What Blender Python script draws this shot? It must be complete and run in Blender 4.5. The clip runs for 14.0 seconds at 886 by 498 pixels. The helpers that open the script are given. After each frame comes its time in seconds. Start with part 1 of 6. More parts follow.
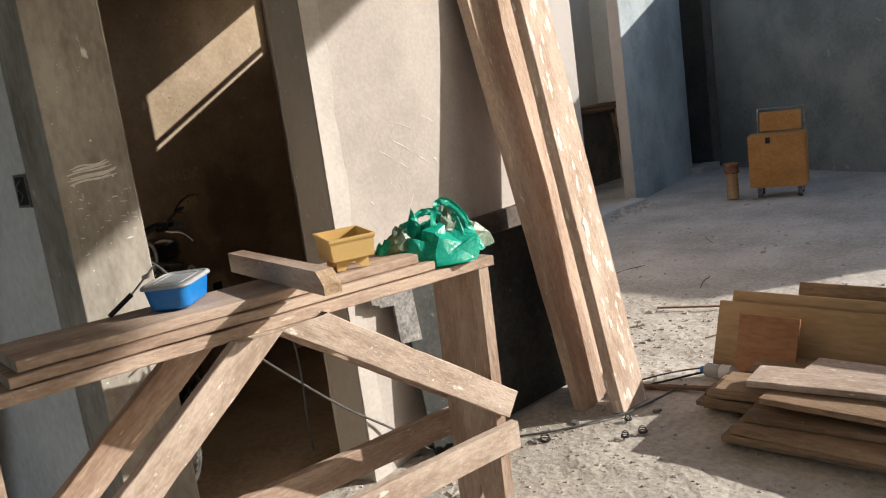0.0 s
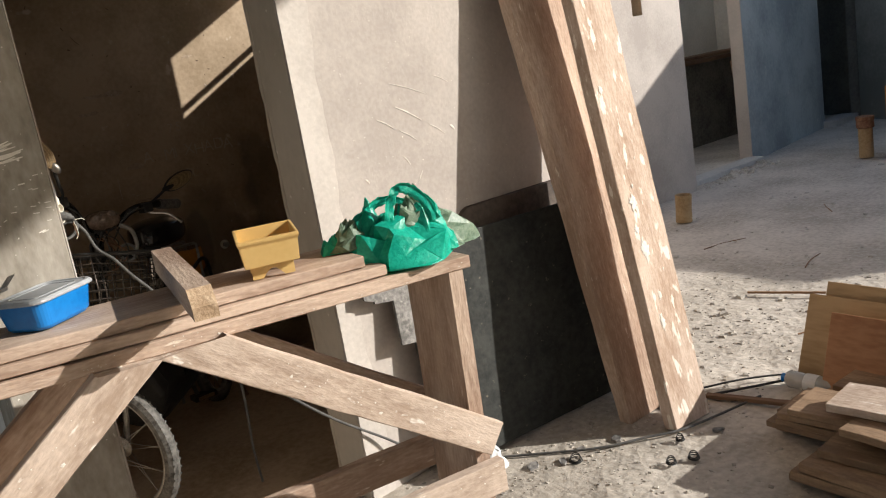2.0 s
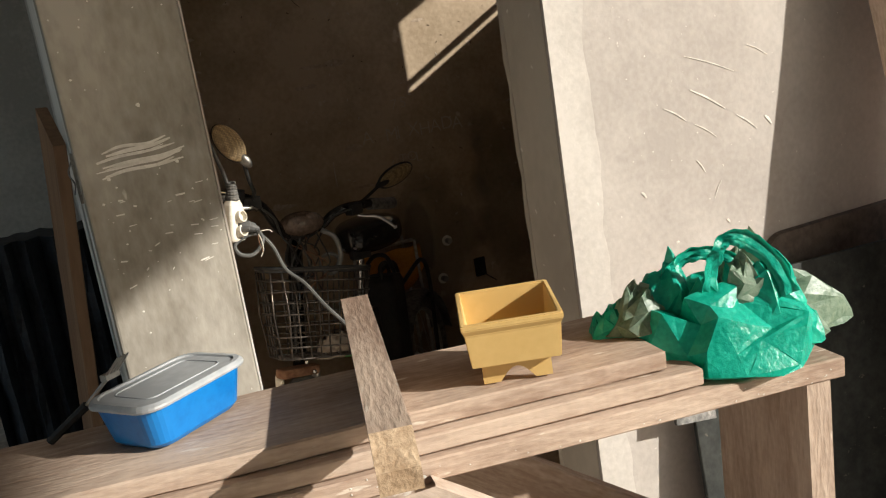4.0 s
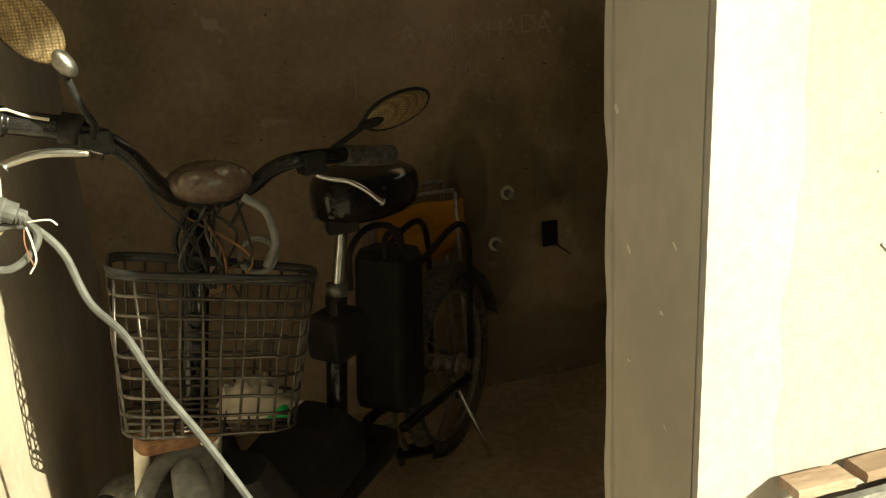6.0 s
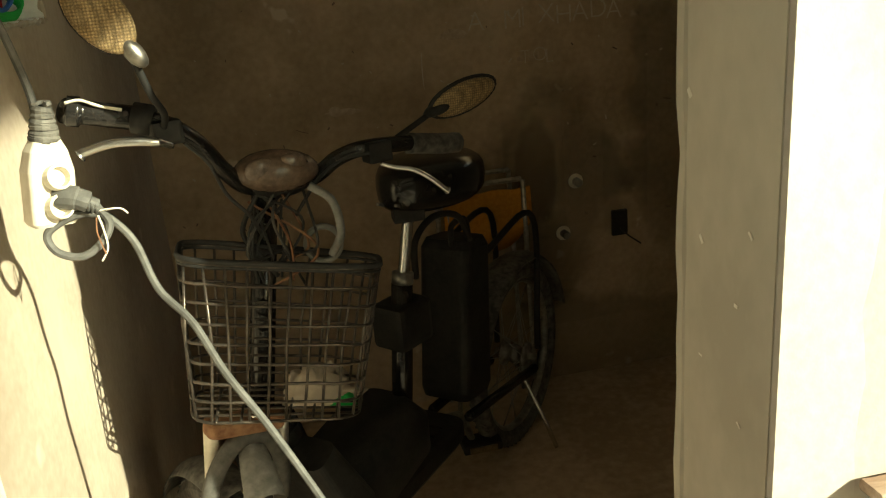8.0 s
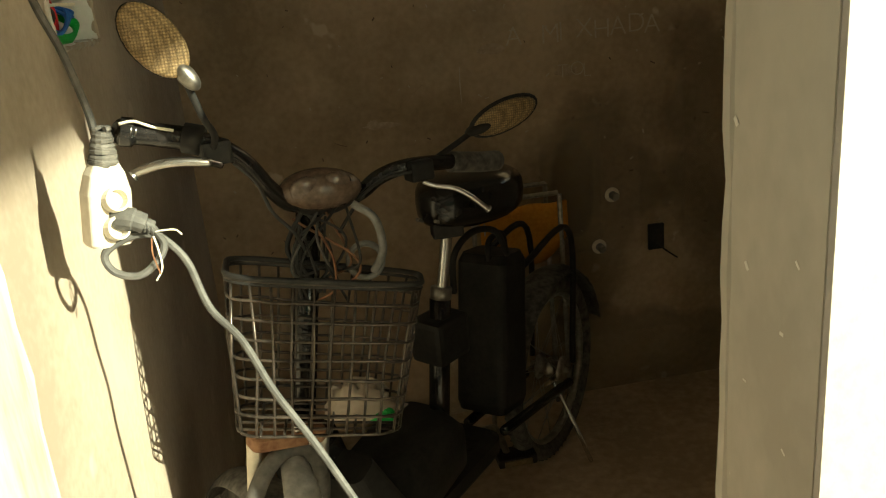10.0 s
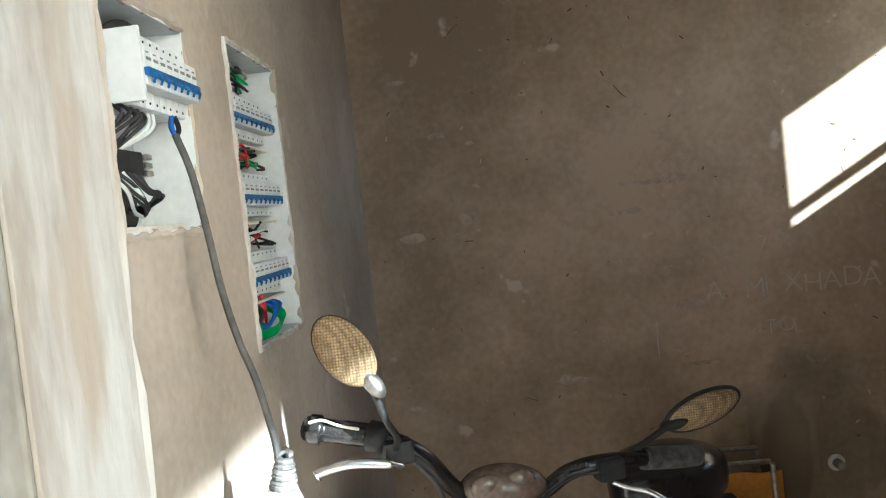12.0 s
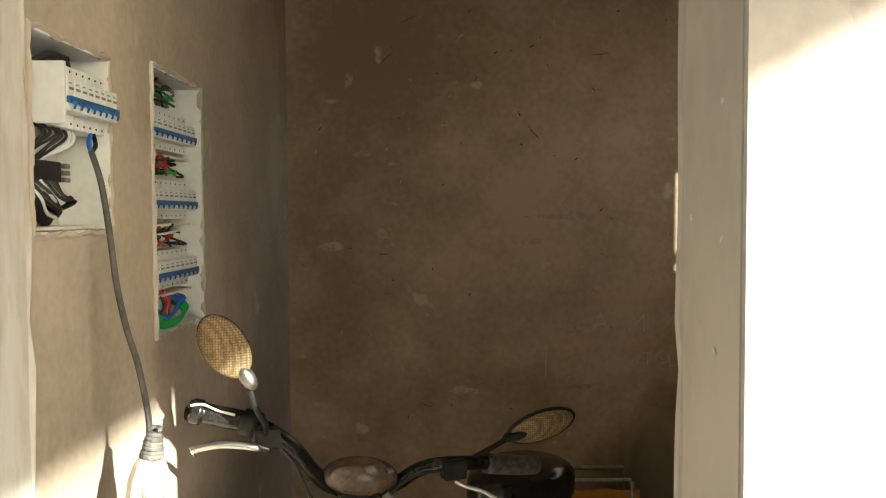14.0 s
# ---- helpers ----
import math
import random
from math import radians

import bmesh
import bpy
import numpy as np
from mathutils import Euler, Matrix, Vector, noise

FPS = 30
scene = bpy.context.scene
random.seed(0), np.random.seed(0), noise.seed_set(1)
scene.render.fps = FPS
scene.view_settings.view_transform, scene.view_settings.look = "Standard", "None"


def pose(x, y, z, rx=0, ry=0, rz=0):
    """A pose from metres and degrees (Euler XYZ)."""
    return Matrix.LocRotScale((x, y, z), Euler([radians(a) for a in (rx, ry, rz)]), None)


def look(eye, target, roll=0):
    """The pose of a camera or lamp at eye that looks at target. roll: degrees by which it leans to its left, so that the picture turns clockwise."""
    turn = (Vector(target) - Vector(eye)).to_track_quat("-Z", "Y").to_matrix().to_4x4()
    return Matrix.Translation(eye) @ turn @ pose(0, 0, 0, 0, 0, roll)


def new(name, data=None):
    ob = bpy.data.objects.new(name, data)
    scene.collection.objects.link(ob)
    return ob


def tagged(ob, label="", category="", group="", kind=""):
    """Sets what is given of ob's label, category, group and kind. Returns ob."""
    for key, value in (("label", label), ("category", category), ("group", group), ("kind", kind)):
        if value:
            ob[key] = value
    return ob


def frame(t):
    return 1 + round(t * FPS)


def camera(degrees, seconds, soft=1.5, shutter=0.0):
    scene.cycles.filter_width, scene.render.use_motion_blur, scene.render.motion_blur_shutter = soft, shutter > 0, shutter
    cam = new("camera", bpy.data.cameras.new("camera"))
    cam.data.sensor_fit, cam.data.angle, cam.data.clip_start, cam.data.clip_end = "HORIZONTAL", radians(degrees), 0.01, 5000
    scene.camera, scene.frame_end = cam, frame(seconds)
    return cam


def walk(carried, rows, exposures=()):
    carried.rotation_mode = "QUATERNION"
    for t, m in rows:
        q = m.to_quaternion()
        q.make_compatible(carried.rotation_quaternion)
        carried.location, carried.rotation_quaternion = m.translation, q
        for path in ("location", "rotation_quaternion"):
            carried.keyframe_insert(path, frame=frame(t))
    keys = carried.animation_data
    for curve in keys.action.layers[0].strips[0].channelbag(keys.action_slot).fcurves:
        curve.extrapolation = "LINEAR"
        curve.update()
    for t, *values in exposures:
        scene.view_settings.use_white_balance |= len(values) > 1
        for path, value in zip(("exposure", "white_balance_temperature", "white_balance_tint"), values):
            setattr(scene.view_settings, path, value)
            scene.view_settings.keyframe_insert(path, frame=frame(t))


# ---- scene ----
SKY, SUNE = 0.12, 5.0
EXPO = [(0.0, 0.38, 6400, 10), (3.7, 0.31, 6350, 9), (5.8, 1.22, 7900, -13), (9.8, 1.4, 7800, -13), (10.6, 1.85, 6700, -3), (11.2, 2.6, 5450, 0), (13.0, 2.74, 5000, -2), (13.6, 2.55, 5200, -2), (14.0, 2.1, 6500, 0)]
cam = camera(56.6, 14.0, 1.15)
PATH = [
    (0, (-1.154, -2.097, 1.313), (0.329, -0.804, 0.952), -8.0),
    (0.5, (-1.165, -2.114, 1.305), (0.25, -0.746, 0.949), -8.1),
    (1, (-1.036, -2.19, 1.284), (0.358, -0.809, 0.896), -8.7),
    (1.5, (-0.757, -2.111, 1.284), (0.628, -0.724, 0.885), -9.0),
    (2, (-0.531, -2.066, 1.271), (0.705, -0.551, 0.848), -9.6),
    (2.5, (-0.329, -2.039, 1.27), (0.667, -0.365, 0.818), -10.7),
    (3, (-0.287, -1.986, 1.297), (0.613, -0.25, 0.874), -10.4),
    (3.5, (-0.282, -1.744, 1.307), (0.557, 0.027, 0.911), -10.1),
    (6, (0.308, -0.58, 1.242), (0.831, 1.246, 0.616), -3.8),
    (6.5, (0.306, -0.573, 1.242), (0.727, 1.273, 0.597), -4.5),
    (7, (0.308, -0.573, 1.24), (0.699, 1.28, 0.595), -4.6),
    (7.5, (0.315, -0.568, 1.238), (0.687, 1.289, 0.596), -4.9),
    (10, (0.3, -0.573, 1.26), (0.59, 1.307, 0.641), -5.3),
    (10.5, (0.286, -0.56, 1.339), (0.365, 1.384, 0.879), -4.4),
    (11, (0.281, -0.552, 1.39), (0.19, 1.439, 1.223), -5.2),
    (11.5, (0.301, -0.532, 1.399), (0.192, 1.462, 1.284), -5.9),
    (12, (0.338, -0.517, 1.378), (0.209, 1.477, 1.29), -6.3),
    (12.5, (0.349, -0.51, 1.379), (0.187, 1.482, 1.322), -6.5),
    (13, (0.32, -0.564, 1.37), (0.14, 1.427, 1.324), -6.3),
    (13.5, (0.313, -0.634, 1.388), (0.299, 1.363, 1.284), -1.0),
    (14, (0.464, -0.688, 1.411), (0.443, 1.31, 1.324), -0.3),
]
walk(cam, [(t, look(e, a, r)) for t, e, a, r in PATH], EXPO)

# ---- light ----
SUN_D = Vector((-1.0, 0.95, -0.57)).normalized()      # the way sunlight travels
world = bpy.data.worlds.new("sky")
scene.world = world
world.use_nodes = True
wn = world.node_tree
sky = wn.nodes.new("ShaderNodeTexSky")
sky.sky_type = "NISHITA"
sky.sun_disc = False
sky.sun_elevation = math.asin(-SUN_D.z)
sky.sun_rotation = math.atan2(-SUN_D.x, -SUN_D.y)
wn.nodes["Background"].inputs["Strength"].default_value = SKY
wn.links.new(sky.outputs[0], wn.nodes["Background"].inputs["Color"])
sun = new("sun", bpy.data.lights.new("sun", "SUN"))
sun.data.energy, sun.data.angle, sun.data.color = SUNE, radians(0.6), (1.0, 0.94, 0.85)
sun.matrix_world = look((20, -20, 12), Vector((20, -20, 12)) + SUN_D)


# ---- materials ----
def nodes_of(m):
    m.use_nodes = True
    return m.node_tree, m.node_tree.nodes["Principled BSDF"]


def mat(name, a, b=None, rough=0.8, metal=0.0, scale=6.0, fine=60.0, bump=0.3, stretch=(1, 1, 1), spots=None, spot_scale=30.0, spot_cut=0.68, vary=0.0, spec=0.35, depth=0.01, alpha=1.0, trans=0.0, fw=0.4, saw=0.0):
    """Two-scale noise between two colours, optional spots, saw marks across the grain, bump; stretch shapes the grain."""
    m = bpy.data.materials.new(name)
    t, p = nodes_of(m)
    b = b or a
    co = t.nodes.new("ShaderNodeTexCoord")
    mp = t.nodes.new("ShaderNodeMapping")
    mp.inputs["Scale"].default_value = stretch
    t.links.new(co.outputs["Object"], mp.inputs["Vector"])
    info = t.nodes.new("ShaderNodeObjectInfo")
    shift = t.nodes.new("ShaderNodeVectorMath")
    shift.operation = "ADD"
    mul = t.nodes.new("ShaderNodeMath")
    mul.operation = "MULTIPLY"
    mul.inputs[1].default_value = 37.0
    t.links.new(info.outputs["Random"], mul.inputs[0])
    t.links.new(mp.outputs[0], shift.inputs[0])
    t.links.new(mul.outputs[0], shift.inputs[1])
    n1 = t.nodes.new("ShaderNodeTexNoise")
    n1.inputs["Scale"].default_value, n1.inputs["Detail"].default_value, n1.inputs["Roughness"].default_value = scale, 6, 0.62
    n2 = t.nodes.new("ShaderNodeTexNoise")
    n2.inputs["Scale"].default_value, n2.inputs["Detail"].default_value = fine, 4
    for n in (n1, n2):
        t.links.new(shift.outputs[0], n.inputs["Vector"])
    mixv = t.nodes.new("ShaderNodeMath")
    mixv.operation = "MULTIPLY_ADD"
    mixv.inputs[1].default_value = fw
    t.links.new(n2.outputs[0], mixv.inputs[0])
    half = t.nodes.new("ShaderNodeMath")
    half.operation = "MULTIPLY"
    half.inputs[1].default_value = 1.07 - fw
    t.links.new(n1.outputs[0], half.inputs[0])
    t.links.new(half.outputs[0], mixv.inputs[2])
    ramp = t.nodes.new("ShaderNodeValToRGB")
    ramp.color_ramp.elements[0].position, ramp.color_ramp.elements[1].position = 0.43, 0.64
    ramp.color_ramp.elements[0].color, ramp.color_ramp.elements[1].color = (*a, 1), (*b, 1)
    t.links.new(mixv.outputs[0], ramp.inputs[0])
    out = ramp.outputs[0]
    if spots:
        n3 = t.nodes.new("ShaderNodeTexNoise")
        n3.inputs["Scale"].default_value, n3.inputs["Detail"].default_value = spot_scale, 3
        t.links.new(shift.outputs[0], n3.inputs["Vector"])
        r3 = t.nodes.new("ShaderNodeValToRGB")
        r3.color_ramp.elements[0].position, r3.color_ramp.elements[1].position = spot_cut, spot_cut + 0.05
        t.links.new(n3.outputs[0], r3.inputs[0])
        mx = t.nodes.new("ShaderNodeMix")
        mx.data_type = "RGBA"
        t.links.new(r3.outputs[0], mx.inputs["Factor"])
        t.links.new(out, mx.inputs["A"])
        mx.inputs["B"].default_value = (*spots, 1)
        out = mx.outputs["Result"]
    if saw:
        wv = t.nodes.new("ShaderNodeTexWave")
        wv.inputs["Scale"].default_value, wv.inputs["Distortion"].default_value, wv.inputs["Detail"].default_value, wv.inputs["Detail Scale"].default_value = 23, 9, 4, 0.8
        t.links.new(co.outputs["Object"], wv.inputs["Vector"])
        wr = t.nodes.new("ShaderNodeMapRange")
        wr.inputs["To Min"].default_value, wr.inputs["To Max"].default_value = 1 - saw, 1 + saw * 0.6
        t.links.new(wv.outputs[1], wr.inputs["Value"])
        hs = t.nodes.new("ShaderNodeHueSaturation")
        t.links.new(wr.outputs[0], hs.inputs["Value"])
        t.links.new(out, hs.inputs["Color"])
        out = hs.outputs[0]
    if vary:
        hv = t.nodes.new("ShaderNodeHueSaturation")
        mr = t.nodes.new("ShaderNodeMapRange")
        mr.inputs["To Min"].default_value, mr.inputs["To Max"].default_value = 1 - vary, 1 + vary
        t.links.new(info.outputs["Random"], mr.inputs["Value"])
        t.links.new(mr.outputs[0], hv.inputs["Value"])
        t.links.new(out, hv.inputs["Color"])
        out = hv.outputs[0]
    t.links.new(out, p.inputs["Base Color"])
    p.inputs["Roughness"].default_value, p.inputs["Metallic"].default_value = rough, metal
    p.inputs["Specular IOR Level"].default_value = spec
    p.inputs["Alpha"].default_value = alpha
    p.inputs["Transmission Weight"].default_value = trans
    if bump:
        bp = t.nodes.new("ShaderNodeBump")
        bp.inputs["Strength"].default_value, bp.inputs["Distance"].default_value = bump, depth
        t.links.new(mixv.outputs[0], bp.inputs["Height"])
        t.links.new(bp.outputs[0], p.inputs["Normal"])
    return m


M = dict(
    plaster=mat("plaster_grey", (0.375, 0.333, 0.303), (0.49, 0.441, 0.403), 0.9, scale=1.7, fine=70, bump=0.3, fw=0.24, spots=(0.75, 0.7, 0.64), spot_scale=55, spot_cut=0.74),
    jamb=mat("plaster_jamb", (0.40, 0.355, 0.30), (0.50, 0.45, 0.385), 0.85, scale=2.5, fine=50, bump=0.2, fw=0.2, stretch=(1, 1, 0.6), spots=(0.7, 0.64, 0.56), spot_scale=50, spot_cut=0.76),
    reveal=mat("plaster_reveal", (0.36, 0.31, 0.255), (0.56, 0.54, 0.505), 0.88, scale=8, fine=70, bump=0.45, fw=0.22, stretch=(1, 1, 0.25), spots=(0.42, 0.355, 0.285), spot_scale=11, spot_cut=0.60),
    light_skim=mat("light_skim", (0.45, 0.41, 0.375), (0.555, 0.51, 0.467), 0.85, scale=4, fine=60, bump=0.15),
    dust=mat("dusty_brown_plastic", (0.06, 0.04, 0.03), (0.15, 0.105, 0.08), 0.25, scale=25, fine=90, bump=0.15),
    chip=mat("dark_chip", (0.12, 0.08, 0.055), (0.18, 0.125, 0.09), 0.9, bump=0),
    wood_dusty=mat("dusty_wood", (0.37, 0.275, 0.21), (0.60, 0.485, 0.40), 0.9, scale=11, fine=120, bump=0.6, fw=0.3, stretch=(0.35, 1, 1), spots=(0.76, 0.70, 0.63), spot_scale=48, spot_cut=0.66, vary=0.1, saw=0.02),
    # column plaster with its shade put into the colour, darker than the reveal
    column=mat("plaster_column_shaded", (0.215, 0.19, 0.155), (0.40, 0.365, 0.315), 0.88, scale=4.5, fine=60, bump=0.35, fw=0.25, stretch=(1, 1, 0.45), spots=(0.72, 0.68, 0.6), spot_scale=26, spot_cut=0.72),
    clay=mat("plaster_clay", (0.30, 0.226, 0.15), (0.50, 0.388, 0.278), 0.92, scale=1.7, fine=60, bump=0.4, fw=0.2, spots=(0.56, 0.465, 0.365), spot_scale=11, spot_cut=0.69),
    clay_light=mat("plaster_clay_light", (0.30, 0.25, 0.20), (0.44, 0.375, 0.31), 0.9, scale=1.8, fine=70, bump=0.3, fw=0.2, spots=(0.47, 0.395, 0.33), spot_scale=7, spot_cut=0.66),
    scuff=mat("plaster_scuff", (0.315, 0.24, 0.172), (0.50, 0.40, 0.31), 0.92, scale=12, fine=80, bump=0.4),
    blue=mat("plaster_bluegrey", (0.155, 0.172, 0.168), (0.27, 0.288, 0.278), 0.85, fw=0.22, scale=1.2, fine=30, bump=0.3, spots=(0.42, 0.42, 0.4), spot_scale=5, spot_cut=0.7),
    # lighter copy of the blue-grey plaster; the wall's brightness is in the colour
    blue_lit=mat("plaster_bluegrey_lit", (0.25, 0.285, 0.30), (0.40, 0.44, 0.45), 0.85, fw=0.22, scale=1.6, fine=30, bump=0.3, spots=(0.5, 0.5, 0.48), spot_scale=6, spot_cut=0.7),
    bay=mat("plaster_bay", (0.62, 0.575, 0.50), (0.74, 0.69, 0.61), 0.9, scale=2, fine=40, bump=0.2),
    # dark colour stands in for the shade below the bay's shelf
    bay_panel=mat("shaded_panel", (0.11, 0.10, 0.085), (0.22, 0.20, 0.17), 0.9, scale=3, fine=40),
    # lumber wood darkened so the pile's shade sits in the colour
    lumber=mat("shaded_lumber", (0.17, 0.108, 0.065), (0.32, 0.215, 0.135), 0.88, scale=8, fine=110, bump=0.5, fw=0.3, stretch=(0.25, 1, 1), spots=(0.5, 0.41, 0.3), spot_scale=50, spot_cut=0.7, vary=0.18, saw=0.03),
    ply_red=mat("reddish_plywood", (0.27, 0.13, 0.065), (0.40, 0.215, 0.115), 0.75, scale=5, fine=60, bump=0.2, stretch=(0.3, 1, 1), spots=(0.2, 0.09, 0.045), spot_scale=9, spot_cut=0.66),
    earth=mat("brown_earth_floor", (0.35, 0.26, 0.175), (0.52, 0.40, 0.29), 0.95, scale=3, fine=40, bump=0.6),
    white_wall=mat("plaster_white", (0.62, 0.60, 0.575), (0.76, 0.745, 0.72), 0.9, scale=2, fine=40, bump=0.15),
    # the gloom inside the far doorway, put into the wall colour
    dark=mat("doorway_gloom", (0.09, 0.095, 0.09), (0.15, 0.155, 0.145), 0.9, scale=3, fine=40),
    concrete=mat("concrete", (0.42, 0.405, 0.38), (0.55, 0.53, 0.50), 0.92, scale=2, fine=40),
    floor=mat("dusty_floor", (0.385, 0.345, 0.295), (0.61, 0.555, 0.49), 0.95, scale=1.8, fine=38, bump=0.8, depth=0.02, spots=(0.60, 0.55, 0.48), spot_scale=48, spot_cut=0.66),
    rubble=mat("rubble", (0.38, 0.345, 0.30), (0.64, 0.59, 0.52), 0.95, scale=14, fine=90, vary=0.3),
    wood=mat("rough_wood", (0.29, 0.198, 0.145), (0.52, 0.40, 0.315), 0.88, scale=7, fine=150, bump=0.6, fw=0.3, stretch=(0.22, 1, 1), spots=(0.62, 0.53, 0.44), spot_scale=70, spot_cut=0.67, vary=0.14, saw=0.02),
    wood_paint=mat("paint_flecked_wood", (0.40, 0.28, 0.205), (0.60, 0.475, 0.385), 0.88, scale=10, fine=110, bump=0.5, fw=0.3, stretch=(0.35, 1, 1), spots=(0.78, 0.70, 0.61), spot_scale=34, spot_cut=0.595, saw=0.02),
    wood_dark=mat("brown_wood", (0.16, 0.085, 0.045), (0.27, 0.16, 0.09), 0.75, scale=7, fine=55, bump=0.4, stretch=(0.12, 1, 1), vary=0.15),
    endgrain=mat("end_grain", (0.36, 0.245, 0.15), (0.58, 0.43, 0.29), 0.88, scale=30, fine=140, bump=0.5),
    ply=mat("plywood", (0.29, 0.19, 0.095), (0.42, 0.295, 0.165), 0.75, scale=5, fine=60, bump=0.2, stretch=(0.2, 1, 1), spots=(0.3, 0.17, 0.08), spot_scale=9, spot_cut=0.7, vary=0.1),
    slate=mat("black_board", (0.014, 0.016, 0.015), (0.042, 0.044, 0.04), 0.7, scale=5, fine=50, bump=0.3, stretch=(1, 1, 0.5), spots=(0.12, 0.105, 0.085), spot_scale=48, spot_cut=0.68),
    grey_board=mat("weathered_grey_board", (0.12, 0.115, 0.11), (0.30, 0.285, 0.27), 0.8, scale=14, fine=80, bump=0.4, fw=0.5, spots=(0.40, 0.37, 0.34), spot_scale=40, spot_cut=0.68),
    brown_panel=mat("dark_brown_panel", (0.05, 0.035, 0.028), (0.12, 0.09, 0.07), 0.6, scale=8, fine=50),
    yellow=mat("mustard_plastic", (0.64, 0.425, 0.155), (0.70, 0.48, 0.19), 0.5, scale=4, fine=60, bump=0.03),
    blue_plastic=mat("blue_plastic", (0.004, 0.13, 0.42), (0.008, 0.18, 0.52), 0.35, scale=8, fine=80, bump=0.03, spec=0.5),
    lid=mat("cloudy_lid", (0.33, 0.345, 0.36), (0.44, 0.455, 0.47), 0.4, scale=6, fine=60, bump=0.03, spec=0.5),
    white=mat("white_plastic", (0.58, 0.59, 0.59), (0.67, 0.68, 0.68), 0.5, scale=12, fine=90, bump=0.05),
    cream=mat("dusty_white_plastic", (0.62, 0.57, 0.48), (0.74, 0.69, 0.6), 0.6, scale=20, fine=90, bump=0.1),
    lead=mat("grey_lead", (0.07, 0.069, 0.067), (0.12, 0.118, 0.114), 0.6, scale=30, fine=90, bump=0.1),
    hose=mat("dusty_black_cable", (0.05, 0.048, 0.045), (0.10, 0.095, 0.088), 0.6, scale=30, fine=90, bump=0.1),
    blue_toggle=mat("blue_toggle", (0.015, 0.095, 0.27), None, 0.4, bump=0),
    black=mat("black_plastic", (0.01, 0.01, 0.01), (0.024, 0.023, 0.022), 0.6, scale=20, fine=90, bump=0.1, spec=0.3),
    black_gloss=mat("black_enamel", (0.008, 0.008, 0.008), (0.018, 0.016, 0.015), 0.18, scale=20, fine=90, bump=0.05, spec=0.5),
    rubber=mat("rubber", (0.045, 0.043, 0.04), (0.15, 0.142, 0.13), 0.6, scale=30, fine=90, bump=0.2),
    chrome=mat("chrome", (0.62, 0.62, 0.62), (0.75, 0.74, 0.72), 0.25, 1.0, scale=15, fine=70, bump=0.05),
    steel=mat("dull_steel", (0.25, 0.24, 0.22), (0.42, 0.40, 0.37), 0.45, 1.0, scale=20, fine=80, bump=0.1),
    wire_mesh=mat("basket_wire", (0.035, 0.031, 0.028), (0.11, 0.09, 0.075), 0.28, 0.6, scale=30, fine=80, bump=0.1),
    rust=mat("rusty_steel", (0.16, 0.07, 0.04), (0.3, 0.17, 0.1), 0.7, 0.4, scale=25, fine=80),
    amber=mat("patterned_amber", (0.22, 0.145, 0.065), (0.38, 0.27, 0.145), 0.45, 0.0, scale=60, fine=500, bump=0.4, fw=0.6),
    orange=mat("orange_cloth", (0.42, 0.17, 0.02), (0.55, 0.25, 0.04), 0.8, scale=9, fine=90, bump=0.3),
    rack_orange=mat("orange_board", (0.34, 0.155, 0.04), (0.46, 0.23, 0.07), 0.6, scale=4, fine=50, bump=0.1),
    gcable=mat("grey_cable", (0.15, 0.147, 0.14), (0.25, 0.245, 0.235), 0.6, scale=30, fine=90, bump=0.1),
    bcable=mat("black_cable", (0.012, 0.012, 0.012), (0.03, 0.029, 0.027), 0.6, bump=0.05),
    red_wire=mat("red_wire", (0.5, 0.02, 0.03), None, 0.5, bump=0),
    green_wire=mat("green_wire", (0.01, 0.32, 0.06), None, 0.5, bump=0),
    blue_wire=mat("blue_wire", (0.02, 0.12, 0.45), None, 0.5, bump=0),
    lens=mat("dusty_clear_plastic", (0.07, 0.05, 0.04), (0.17, 0.125, 0.10), 0.18, scale=40, fine=90, bump=0.2, spec=0.5),
    chalk=mat("chalk", (0.43, 0.37, 0.30), (0.54, 0.475, 0.395), 0.95, scale=40, fine=120, bump=0.2),
    paint_smear=mat("white_paint", (0.60, 0.56, 0.5), (0.74, 0.70, 0.64), 0.8, scale=30, fine=90, bump=0.4),
    clear=mat("clear_bottle", (0.6, 0.62, 0.62), (0.72, 0.74, 0.74), 0.15, scale=9, bump=0, trans=0.6, spec=0.5),
    tarp=mat("dark_tarp", (0.012, 0.014, 0.018), (0.035, 0.04, 0.05), 0.7, scale=6, fine=50),
)


def film(name, a, b, thin=0.4):
    """Thin crinkled plastic that lets some light pass."""
    m = mat(name, a, b, 0.3, scale=30, fine=140, bump=0.35, spec=0.5)
    t, p = nodes_of(m)
    tl = t.nodes.new("ShaderNodeBsdfTranslucent")
    mx = t.nodes.new("ShaderNodeMixShader")
    mx.inputs[0].default_value = thin
    src = p.inputs["Base Color"].links[0].from_socket
    t.links.new(src, tl.inputs["Color"])
    t.links.new(p.outputs[0], mx.inputs[1])
    t.links.new(tl.outputs[0], mx.inputs[2])
    t.links.new(mx.outputs[0], t.nodes["Material Output"].inputs["Surface"])
    return m


